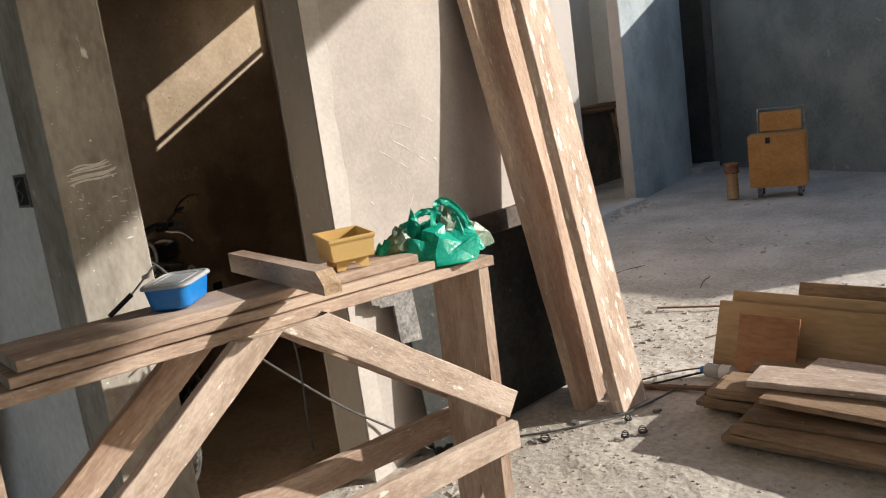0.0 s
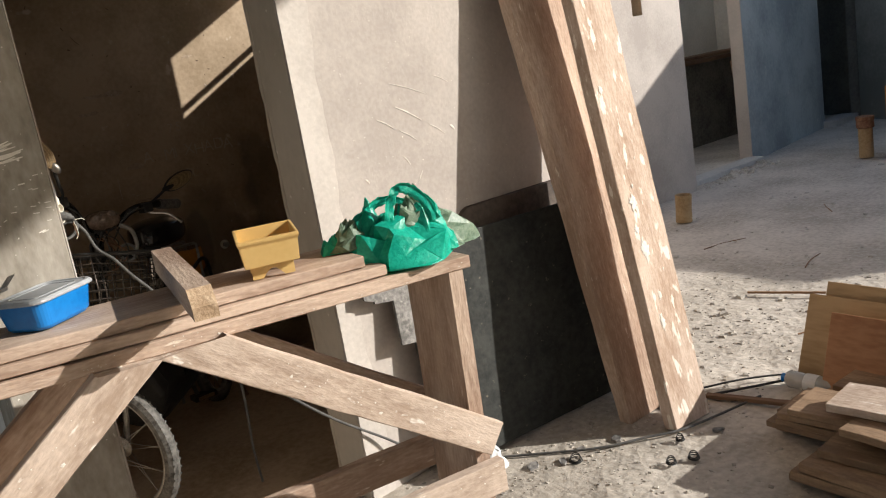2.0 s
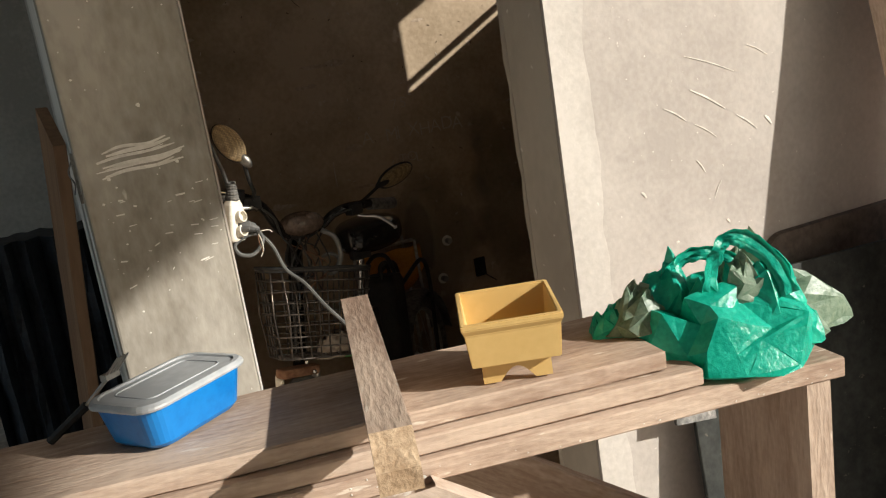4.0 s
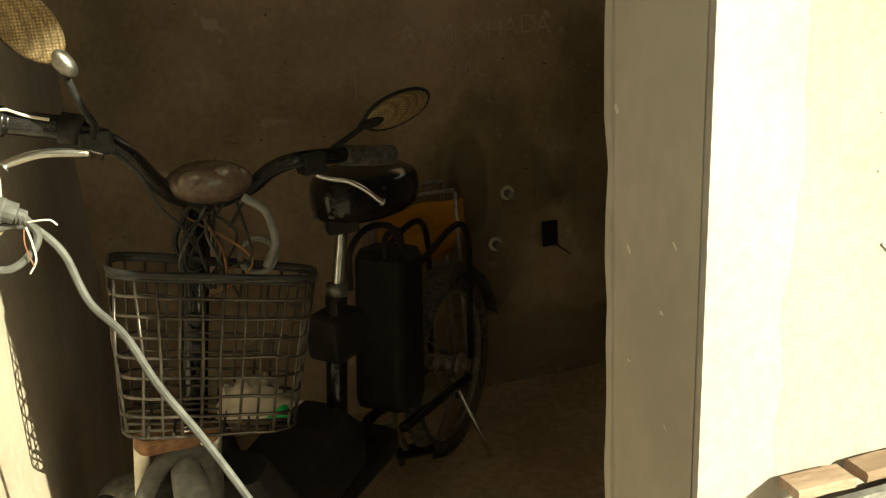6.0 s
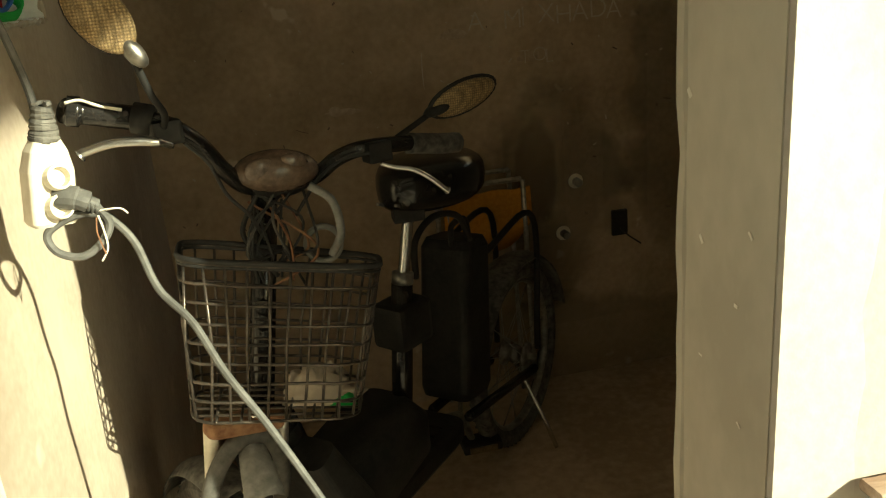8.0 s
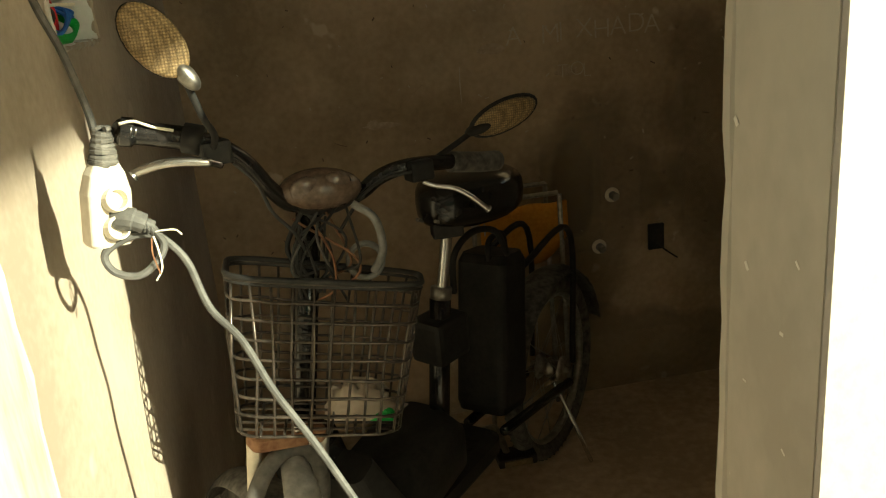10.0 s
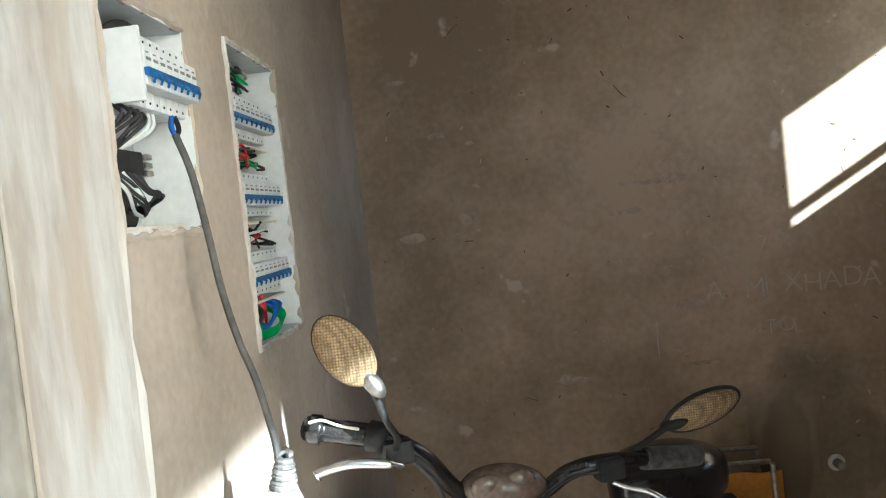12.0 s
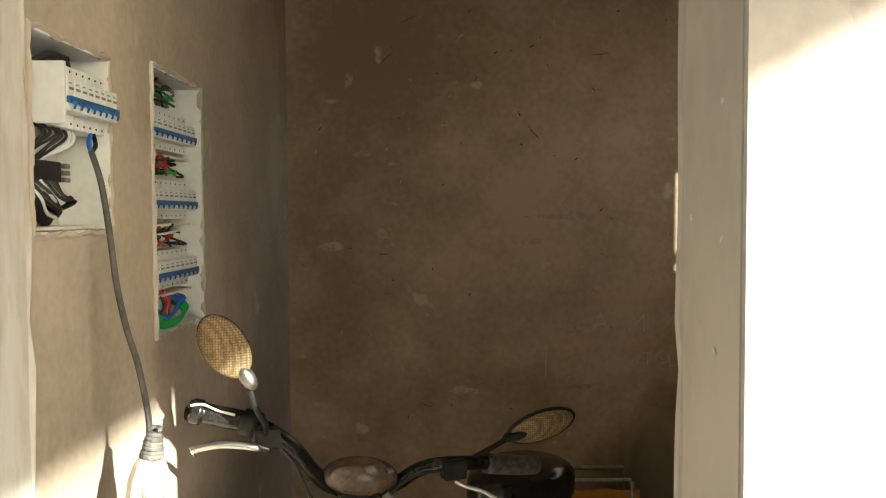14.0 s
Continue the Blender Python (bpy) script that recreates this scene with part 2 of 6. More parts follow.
def soaked(name, a, b):
    """A damp film that fades out at a ragged edge."""
    m = mat(name, a, b, 0.85, scale=2.5, fine=60, bump=0.2, fw=0.2)
    t, p = nodes_of(m)
    co = t.nodes.new("ShaderNodeTexCoord")
    cen = t.nodes.new("ShaderNodeVectorMath")
    cen.operation = "MULTIPLY_ADD"
    cen.inputs[1].default_value, cen.inputs[2].default_value = (2, 0, 2), (-1, 0, -1)
    t.links.new(co.outputs["Generated"], cen.inputs[0])
    ln = t.nodes.new("ShaderNodeVectorMath")
    ln.operation = "LENGTH"
    t.links.new(cen.outputs[0], ln.inputs[0])
    ns = t.nodes.new("ShaderNodeTexNoise")
    ns.inputs["Scale"].default_value, ns.inputs["Detail"].default_value = 6, 5
    t.links.new(co.outputs["Object"], ns.inputs["Vector"])
    ad = t.nodes.new("ShaderNodeMath")
    ad.operation = "ADD"
    t.links.new(ln.outputs["Value"], ad.inputs[0])
    t.links.new(ns.outputs[0], ad.inputs[1])
    mr = t.nodes.new("ShaderNodeMapRange")
    mr.inputs["From Min"].default_value, mr.inputs["From Max"].default_value = 1.12, 1.3
    mr.inputs["To Min"].default_value, mr.inputs["To Max"].default_value = 0.32, 0.0
    t.links.new(ad.outputs[0], mr.inputs["Value"])
    t.links.new(mr.outputs[0], p.inputs["Alpha"])
    return m


def dotted(m, scale):
    """Adds an even net of small dimples to a material."""
    t, p = nodes_of(m)
    co = t.nodes.new("ShaderNodeTexCoord")
    vo = t.nodes.new("ShaderNodeTexVoronoi")
    vo.inputs["Scale"].default_value, vo.inputs["Randomness"].default_value = scale, 0.12
    t.links.new(co.outputs["Object"], vo.inputs["Vector"])
    mr = t.nodes.new("ShaderNodeMapRange")
    mr.inputs["From Min"].default_value, mr.inputs["From Max"].default_value = 0.2, 0.62
    mr.inputs["To Min"].default_value, mr.inputs["To Max"].default_value = 1.2, 0.5
    t.links.new(vo.outputs["Distance"], mr.inputs["Value"])
    hs = t.nodes.new("ShaderNodeHueSaturation")
    t.links.new(p.inputs["Base Color"].links[0].from_socket, hs.inputs["Color"])
    t.links.new(mr.outputs[0], hs.inputs["Value"])
    t.links.new(hs.outputs[0], p.inputs["Base Color"])


dotted(M["amber"], 270)
M["green"] = film("green_bag", (0.004, 0.42, 0.29), (0.03, 0.62, 0.45), 0.35)
M["pale_green"] = film("pale_green_bag", (0.19, 0.29, 0.205), (0.40, 0.50, 0.38), 0.45)
M["damp"] = soaked("damp_plaster", (0.17, 0.14, 0.095), (0.27, 0.225, 0.155))

# ---- mesh helpers ----
def link(name, bm, material, parent=None, label="", smooth=False):
    me = bpy.data.meshes.new(name)
    bm.normal_update()
    bm.to_mesh(me)
    bm.free()
    me.materials.append(M[material] if isinstance(material, str) else material)
    if smooth:
        for f in me.polygons:
            f.use_smooth = True
    ob = new(name, me)
    if parent:
        ob.parent = parent
    if label:
        ob["label"] = label
    return ob


def part(name, bm, material, parent, label="", smooth=False):
    return link(name, bm, material, parent, label, smooth)


def thing(name, m, label, category, group="", kind=""):
    ob = new(name)
    ob.empty_display_size = 0.05
    ob.matrix_world = m
    return tagged(ob, label, category, group, kind)


def structure(name, bm, material, label, category="wall"):
    return tagged(link(name, bm, material), label, category, kind="structure")


def box(bm, lo, hi, bevel=0.0, m=None):
    """An upright block between two corners, its edges bevelled."""
    v0 = set(bm.verts)
    r = bmesh.ops.create_cube(bm, size=1.0)
    for v in r["verts"]:
        v.co = Vector([lo[i] + (v.co[i] + 0.5) * (hi[i] - lo[i]) for i in range(3)])
    if bevel:
        es = list({e for v in r["verts"] for e in v.link_edges})
        bmesh.ops.bevel(bm, geom=es, offset=bevel, segments=2, affect="EDGES", profile=0.6)
    vs = [v for v in bm.verts if v not in v0]
    if m is not None:
        bmesh.ops.transform(bm, matrix=m, verts=vs)
    return vs


def block(lo, hi, bevel=0.0, m=None):
    bm = bmesh.new()
    box(bm, lo, hi, bevel, m)
    return bm


def plank_bm(length, width, thick, seed=0, bevel=0.0022, wobble=0.0012, cuts=18):
    """A sawn board along +x, its edges a little uneven."""
    bm = bmesh.new()
    n = cuts
    rings = []
    rnd = random.Random(seed)
    for i in range(n + 1):
        x = length * i / n
        dy, dz = rnd.uniform(-wobble, wobble), rnd.uniform(-wobble, wobble) * 0.6
        b = bevel
        pts = [(b, 0), (width - b, 0), (width, b), (width, thick - b), (width - b, thick), (b, thick), (0, thick - b), (0, b)]
        rings.append([bm.verts.new((x, y + dy + rnd.uniform(-1, 1) * wobble * 0.4, z + dz)) for y, z in pts])
    for a, c in zip(rings, rings[1:]):
        for k in range(8):
            bm.faces.new((a[k], a[(k + 1) % 8], c[(k + 1) % 8], c[k]))
    bm.faces.new(rings[0])
    bm.faces.new(rings[-1][::-1])
    bmesh.ops.recalc_face_normals(bm, faces=bm.faces)
    return bm


def between(a, b, up=(0, 0, 1)):
    """A pose at a whose x axis points at b and whose z lies towards up."""
    a, b = Vector(a), Vector(b)
    x = (b - a).normalized()
    y = Vector(up).cross(x).normalized()
    z = x.cross(y)
    return Matrix.Translation(a) @ Matrix((x, y, z)).transposed().to_4x4()


def spline(pts, per=8):
    """Points of a smooth curve through pts."""
    p = [Vector(q) for q in pts]
    if len(p) < 3:
        return p
    ext = [p[0] * 2 - p[1], *p, p[-1] * 2 - p[-2]]
    out = []
    for i in range(1, len(ext) - 2):
        a, b, c, d = ext[i - 1:i + 3]
        for k in range(per):
            t = k / per
            out.append(0.5 * ((2 * b) + (c - a) * t + (2 * a - 5 * b + 4 * c - d) * t * t + (3 * b - a - 3 * c + d) * t ** 3))
    out.append(p[-1])
    return out


def tube(bm, pts, r, sides=8, closed=False, flat=1.0):
    """A round bar along pts; r may be a number or one for each point."""
    pts = [Vector(q) for q in pts]
    n = len(pts)
    rings = []
    ref = None
    for i, p in enumerate(pts):
        a, b = (pts[(i - 1) % n], pts[(i + 1) % n]) if closed else (pts[max(i - 1, 0)], pts[min(i + 1, n - 1)])
        d = (b - a).normalized()
        if ref is None:
            ref = d.orthogonal().normalized()
        ref = (ref - d * ref.dot(d))
        ref = ref.normalized() if ref.length > 1e-6 else d.orthogonal().normalized()
        s = d.cross(ref)
        rr = r[i] if isinstance(r, (list, tuple)) else r
        rings.append([bm.verts.new(p + (ref * math.cos(2 * math.pi * k / sides) + s * math.sin(2 * math.pi * k / sides) * flat) * rr) for k in range(sides)])
    for i in range(n if closed else n - 1):
        a, b = rings[i], rings[(i + 1) % n]
        for k in range(sides):
            bm.faces.new((a[k], a[(k + 1) % sides], b[(k + 1) % sides], b[k]))
    if not closed:
        bm.faces.new(rings[0][::-1])
        bm.faces.new(rings[-1])
    return bm


def rod(pts, r, sides=8, per=8, closed=False):
    bm = bmesh.new()
    tube(bm, spline(pts, per) if not closed else pts, r, sides, closed)
    return bm


def lathe(bm, profile, m=None, sides=24, cap=True):
    """A turned body: (radius, z) pairs about z."""
    rings = []
    for r, z in profile:
        rings.append([bm.verts.new((r * math.cos(2 * math.pi * k / sides), r * math.sin(2 * math.pi * k / sides), z)) for k in range(sides)])
    for a, b in zip(rings, rings[1:]):
        for k in range(sides):
            bm.faces.new((a[k], a[(k + 1) % sides], b[(k + 1) % sides], b[k]))
    if cap:
        bm.faces.new(rings[0][::-1])
        bm.faces.new(rings[-1])
    vs = [v for ring in rings for v in ring]
    if m is not None:
        bmesh.ops.transform(bm, matrix=m, verts=vs)
    return bm


def turned(profile, m=None, sides=24, cap=True):
    return lathe(bmesh.new(), profile, m, sides, cap)


def ring_pts(c, r, axis_u, axis_v, n=40):
    c, u, v = Vector(c), Vector(axis_u), Vector(axis_v)
    return [c + u * (r * math.cos(2 * math.pi * k / n)) + v * (r * math.sin(2 * math.pi * k / n)) for k in range(n)]


def wall_with_holes(axis, at, thick, u0, u1, z0, z1, holes):
    """Blocks round rectangular openings. axis 'x': the wall lies in a plane of one x, and u is y; 'y': the other way."""
    bm = bmesh.new()
    us = sorted({u0, u1, *(h[0] for h in holes), *(h[1] for h in holes)})
    zs = sorted({z0, z1, *(h[2] for h in holes), *(h[3] for h in holes)})
    for a, b in zip(us, us[1:]):
        run = None
        for c, d in zip(zs, zs[1:]):
            hole = any(h[0] <= a and b <= h[1] and h[2] <= c and d <= h[3] for h in holes)
            if not hole:
                run = (run[0], d) if run else (c, d)
            if (hole or d == zs[-1]) and run:
                lo, hi = ((at, a, run[0]), (at + thick, b, run[1])) if axis == "x" else ((a, at, run[0]), (b, at + thick, run[1]))
                box(bm, lo, hi)
                run = None
    bmesh.ops.remove_doubles(bm, verts=bm.verts, dist=0.0001)
    # faces shared by neighbouring blocks go
    seen = {}
    for f in list(bm.faces):
        key = tuple(round(x, 4) for x in f.calc_center_median())
        seen.setdefault(key, []).append(f)
    bmesh.ops.delete(bm, geom=[f for fs in seen.values() if len(fs) > 1 for f in fs], context="FACES_ONLY")
    return bm


# ---- structure ----
gm = bmesh.new()


def ground_height(x, y):
    if 0 < x < 1.88 and 0.18 < y < 1.64:
        return -0.014
    near = 0.012 * noise.noise((x * 2.1, y * 2.1, 0)) + 0.006 * noise.noise((x * 9, y * 9, 3)) + 0.003 * noise.noise((x * 30, y * 30, 7))
    return near - 0.006


xs = [-40, -12, -4, -2.4] + [-1.2 + 0.035 * i for i in range(150)] + [4.2 + 0.12 * i for i in range(1, 40)] + [10, 14, 40]
ys = [-40, -14, -6, -3.5] + [-2.4 + 0.035 * i for i in range(125)] + [2.1, 2.4, 3, 5, 9, 14, 40]
vv = [[gm.verts.new((x, y, ground_height(x, y) if -2 < x < 9.5 and -3 < y < 2.2 else -0.006)) for y in ys] for x in xs]
for i in range(len(xs) - 1):
    for j in range(len(ys) - 1):
        gm.faces.new((vv[i][j], vv[i + 1][j], vv[i + 1][j + 1], vv[i][j + 1]))
structure("ground", gm, "floor", "dusty pale concrete floor strewn with sand and rubble", "floor")

CEIL = 3.04
P1 = (0.215, 0.43, 1.387, 1.622)     # y0 y1 z0 z1 of the short recess
P2 = (0.588, 0.838, 1.217, 1.645)    # and of the long one
structure("wall_west", wall_with_holes("x", -0.185, 0.185, 0.165, 1.645, -0.02, CEIL, [P1, P2]), "clay_light", "pinkish raw plaster side wall with two recesses for breakers")
structure("wall_back", wall_with_holes("y", 1.645, 0.16, -0.185, 5.2, -0.02, CEIL, [(4.6, 4.72, 1.41, 1.75)]), "clay", "brown raw plaster back wall with scuffs and stains")
structure("wall_back_skin", wall_with_holes("y", 1.6405, 0.004, 2.002, 5.2, -0.02, CEIL, [(4.6, 4.72, 1.41, 1.75)]), "plaster", "grey plaster face of the wall beyond the alcove", "trim")
# the face carries the shade-darkened plaster, the reveal a paler one
structure("column_west", block((-0.19, 0.0, -0.02), (0.018, 0.163, CEIL), 0.004), "column", "smeared grey plaster column at the alcove's mouth, shade put into its colour", "column")
structure("column_reveal", block((0.0185, 0.002, -0.02), (0.0225, 0.160, CEIL), 0.001), "reveal", "whitish streaked plaster reveal of the column", "trim")
structure("wall_west_skin", block((-0.1895, 0.1645, -0.02), (-0.1855, 1.644, CEIL)), "white_wall", "pale smooth plaster on the outer side of the wall", "trim")
structure("pier_east", block((0.709, 0.0, -0.02), (1.78, 0.158, CEIL), 0.006), "plaster", "sunlit grey plaster pier with scratches", "wall")
structure("floor_alcove", block((0.002, 0.21, -0.02), (1.899, 1.643, 0.001), 0.004), "earth", "dim brown earthen floor of the alcove", "floor")
# unseen lintel and low ceiling, added to keep light off the upper walls
structure("lintel", block((0.024, 0.004, 2.12), (0.697, 0.15, CEIL), 0.004), "plaster", "unseen plaster lintel added to dim the upper alcove walls", "lintel")
structure("ceiling_alcove", block((0.004, 0.182, 2.32), (1.898, 1.642, 2.4)), "concrete", "unseen low ceiling added to dim the alcove", "ceiling")
# unseen slab; its edge at x = 3.4 is placed to bound the sunlight
structure("ceiling", block((-6, -9, CEIL), (3.4, 1.9, CEIL + 0.18)), "concrete", "unseen concrete slab whose edge cuts off the sun", "ceiling")
# out of view; the opening is added to let skylight onto the left side
structure("wall_room_west", wall_with_holes("x", -6.15, 0.15, -9, 5, -0.02, CEIL, [(-6.0, 3.6, 0.1, 2.9)]), "concrete", "unseen side room wall with an opening added for skylight")
structure("wall_room_back", block((-6, 4.0, -0.02), (-0.03, 4.15, CEIL)), "concrete", "dim grey wall at the end of the side room")
structure("ceiling_room", block((-6, 1.9, CEIL), (0.1, 4.15, CEIL + 0.18)), "concrete", "plain concrete ceiling of the side room", "ceiling")
structure("wall_room_side", block((-0.185, 1.80, -0.02), (-0.03, 4.1, CEIL)), "concrete", "dark side wall of the side room")
structure("wall_south", block((-6, -9.15, -0.02), (3.4, -9, CEIL)), "concrete", "plain concrete wall behind the working area")
# out of view: slot sized to throw the sun patch, pale plaster for bounce
structure("wall_alcove_east", wall_with_holes("x", 1.9, 0.1, 0.2, 1.645, -0.02, CEIL, [(0.79, 1.6, 1.702, 2.03)]), "plaster", "unseen grey plaster wall with a slot placed to cast the sun patch")
structure("wall_alcove_front", block((1.782, 0.06, -0.02), (2.0, 0.2, CEIL)), "plaster", "grey plaster return beside the pier")
# added bar in the slot; its shadow stripes the sun patch
structure("window_rail", block((1.93, 0.79, 1.745), (1.945, 1.6, 1.768)), "steel", "unseen thin rail added to shape the sun patch", "rail")

# far court
NF = Matrix.Translation((6.38, 1.80, 0)) @ Matrix.Rotation(math.atan2(0.235, 1.957), 4, "Z")
# takes the brightened copy of the yard walls' plaster
structure("wall_north_far", block((0, 0, -0.02), (1.97, 0.12, 2.9), 0.01, NF), "blue_lit", "blue-grey plaster wall beside a dark doorway, brightened by its colour")
structure("wall_north_end", block((-0.006, 0.004, -0.02), (-0.001, 0.118, 2.9), 0.0, NF), "plaster", "beige plastered end of the blue-grey wall", "trim")
FAR = Matrix.Translation((8.84, 1.875, 0)) @ Matrix.Rotation(math.atan2(-2.065, -1.12), 4, "Z")
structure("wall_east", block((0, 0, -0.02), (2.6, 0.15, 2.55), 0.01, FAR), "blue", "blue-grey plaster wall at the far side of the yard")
# unseen continuation, added to cast shade over the yard floor
structure("wall_east_south", block((7.55, -4.4, -0.02), (7.7, -0.42, 2.5)), "blue", "unseen blue-grey wall added to shade the yard floor")
# far room: walls coloured dark for gloom; the front block plugs a bright gap
structure("wall_far_room", block((8.4, 3.4, -0.02), (11, 3.55, 2.9)), "dark", "far room wall, doorway gloom put into its dark colour")
structure("wall_far_room_side", block((9.3, 1.9, -0.02), (9.45, 3.4, 2.9)), "dark", "far room side wall, doorway gloom put into its dark colour")
structure("ceiling_far_room", block((8.3, 1.86, 2.9), (11, 3.6, 3.0)), "dark", "far room ceiling, doorway gloom put into its dark colour", "ceiling")
structure("wall_far_room_front", block((8.90, 1.83, -0.02), (9.3, 2.0, 2.9)), "dark", "filler wall beside the doorway, gloom put into its dark colour")
structure("wall_bay_back", block((5.0, 3.2, -0.02), (8.3, 3.35, 2.9)), "bay", "pale plaster wall at the back of the bay")
structure("wall_bay_side", block((4.98, 1.81, -0.02), (5.12, 3.2, 2.9)), "bay", "pale plaster side wall of the bay")
structure("wall_bay_east", block((8.3, 2.17, -0.02), (8.4, 3.35, 2.9)), "bay", "pale plaster wall between bay and doorway")

# ---- trestle bench ----
bx_, by_ = Vector((0.9824, -0.18, -0.02)).normalized(), Vector((0.18, 0.9824, 0)).normalized()
BENCH = Matrix.Translation((-0.705, -0.454, 0.026)) @ Matrix((bx_, by_, bx_.cross(by_))).transposed().to_4x4()
BL = 1.38
TOP = 0.862


def board_part(name, parent, a, b, width, thick, up, material="wood", seed=0, level=False):
    bm = plank_bm((Vector(b) - Vector(a)).length, width, thick, seed)
    m = between(a, b, up)
    if level:
        # the upper end is sawn level to sit under the tabletop
        for v in bm.verts:
            if v.co.x < 0.001:
                v.co.x -= (v.co.y - width / 2) * m[2][1] / m[2][0]
    ob = part(name, bm, material, parent)
    ob.matrix_basis = m @ Matrix.Translation((0, -width / 2, 0))
    return ob


def build_trestle():
    t = thing("work_trestle", BENCH, "rough wooden work trestle with crossed braces and plank legs", "trestle")
    bm = plank_bm(BL - 0.02, 0.23, 0.028, 3)
    bmesh.ops.translate(bm, vec=(0, -0.005, TOP - 0.03), verts=bm.verts)
    part("tabletop", bm, "wood", t)
    for s, z0 in ((0.03, -0.026), (BL - 0.075, -0.002)):
        # a wide plank on end, a notch sawn into its foot
        pts = [(0.0, z0), (0.065, z0), (0.105, 0.16), (0.145, z0), (0.215, z0), (0.215, TOP - 0.031), (0.0, TOP - 0.031)]
        bm = bmesh.new()
        f = bm.faces.new([bm.verts.new((z, y, 0)) for y, z in pts])
        ex = bmesh.ops.extrude_face_region(bm, geom=[f])
        bmesh.ops.translate(bm, vec=(0, 0, -0.036), verts=[v for v in ex["geom"] if isinstance(v, bmesh.types.BMVert)])
        bmesh.ops.recalc_face_normals(bm, faces=bm.faces)
        leg = part("leg", bm, "wood", t)
        leg.matrix_basis = Matrix.Translation((s, 0, 0)) @ Matrix.Rotation(-math.pi / 2, 4, "Y")
    for d, seed in ((-0.032, 11), (0.217, 21)):
        mat_ = "wood_dusty" if d < 0 else "wood"
        for q, (a, b) in enumerate((((0.735, TOP - 0.031), (BL - 0.03, 0.425)), ((0.61, TOP - 0.031), (0.03, 0.36)))):
            board_part("brace", t, (a[0], d, a[1]), (b[0], d, b[1]), 0.08, 0.03, (0, 1, 0), mat_, seed + q, True)
        board_part("rail", t, (0.02, d, 0.315), (BL - 0.02, d, 0.33), 0.08, 0.03, (0, 1, 0), mat_, seed + 3)
    return t


def on_bench(s, d, z, turn=0.0):
    return BENCH @ Matrix.Translation((s, d, z)) @ Matrix.Rotation(radians(turn), 4, "Z")


def loose_plank(name, m, length, width, thick, label, material="wood", seed=1, group="", **kw):
    ob = link(name, plank_bm(length, width, thick, seed, **kw), material)
    ob.matrix_world = m
    return tagged(ob, label, "plank", group)


build_trestle()
rnd = random.Random(77)
flecks = bmesh.new()
for k in range(190):
    s_ = rnd.uniform(0.02, BL - 0.03)
    z_ = TOP - 0.016 + rnd.uniform(-0.011, 0.011)
    if k % 3:
        # on the braces and the rail
        r_ = rnd.random()
        if r_ < 0.4:
            q = rnd.uniform(0.12, 0.97)
            s_, z_ = 0.735 + q * (BL - 0.03 - 0.735), TOP - 0.031 + q * (0.425 - TOP + 0.031)
        elif r_ < 0.75:
            q = rnd.uniform(0.12, 0.97)
            s_, z_ = 0.61 - q * 0.58, TOP - 0.031 - q * (TOP - 0.391)
        else:
            z_ = 0.315 + 0.015 * s_ / BL
        z_ += rnd.uniform(-0.03, 0.03)
    y_ = -0.0327 if k % 3 else -0.0057
    w_ = rnd.uniform(0.0005, 0.0019) * (1 if k % 3 else 0.7) * (2.6 if rnd.random() < 0.06 else 1)
    rim = [flecks.verts.new((s_ + w_ * rnd.uniform(0.6, 1.5) * math.cos(a), y_, z_ + w_ * rnd.uniform(0.6, 1.5) * math.sin(a))) for a in (0, 0.9, 1.8, 2.7, 3.6, 4.5, 5.4)]
    top_ = flecks.verts.new((s_, y_ - 0.0003, z_))
    for i in range(7):
        flecks.faces.new((rim[i], rim[(i + 1) % 7], top_))
ob = link("paint_flecks", flecks, "paint_smear")
ob.matrix_world = BENCH
tagged(ob, "spattered white paint flecks on the trestle boards", "paint flecks", kind="stuff")
loose_plank("plank", on_bench(0.11, 0.0, TOP + 0.001, 0.4), 1.05, 0.19, 0.022, "rough grey-brown plank lying on the trestle", seed=31, group="planks on the trestle")
loose_plank("plank", on_bench(0.13, 0.012, TOP + 0.025, 0.8), 0.99, 0.2, 0.024, "rough brown plank lying on top of another plank", seed=32, group="planks on the trestle")
ZT = TOP + 0.05          # top of the planks at the trestle's right end; it rises 20 mm a metre to the left


def build_stub():
    a, b = Vector((0.005, -0.755, ZT + 0.014)), Vector((0.16, -0.2, ZT + 0.012))
    L = (b - a).length
    bm = bmesh.new()
    w, h = 0.043, 0.052
    prof0 = [(0, -w / 2, 0), (0, w / 2, 0), (0.0, w / 2, h * 0.45), (0.03, w / 2, h), (0.03, -w / 2, h), (0.0, -w / 2, h * 0.45)]
    prof1 = [(L, y, z) for _, y, z in prof0]
    r0, r1 = [bm.verts.new(p) for p in prof0], [bm.verts.new(p) for p in prof1]
    for k in range(6):
        bm.faces.new((r0[k], r0[(k + 1) % 6], r1[(k + 1) % 6], r1[k]))
    bm.faces.new((r0[0], r0[5], r0[2], r0[1]))
    bm.faces.new((r0[5], r0[4], r0[3], r0[2]))
    bm.faces.new(r1[::-1])
    bmesh.ops.recalc_face_normals(bm, faces=bm.faces)
    ob = link("timber_offcut", bm, "wood")
    ob.data.materials.append(M["endgrain"])
    for p in ob.data.polygons:
        if p.center.x < 0.04 and abs(p.normal.y) < 0.3 and p.normal.x < -0.3:
            p.material_index = 1
    ob.matrix_world = between(a, b)
    return tagged(ob, "short timber offcut with sawn end lying across the trestle", "timber")


build_stub()


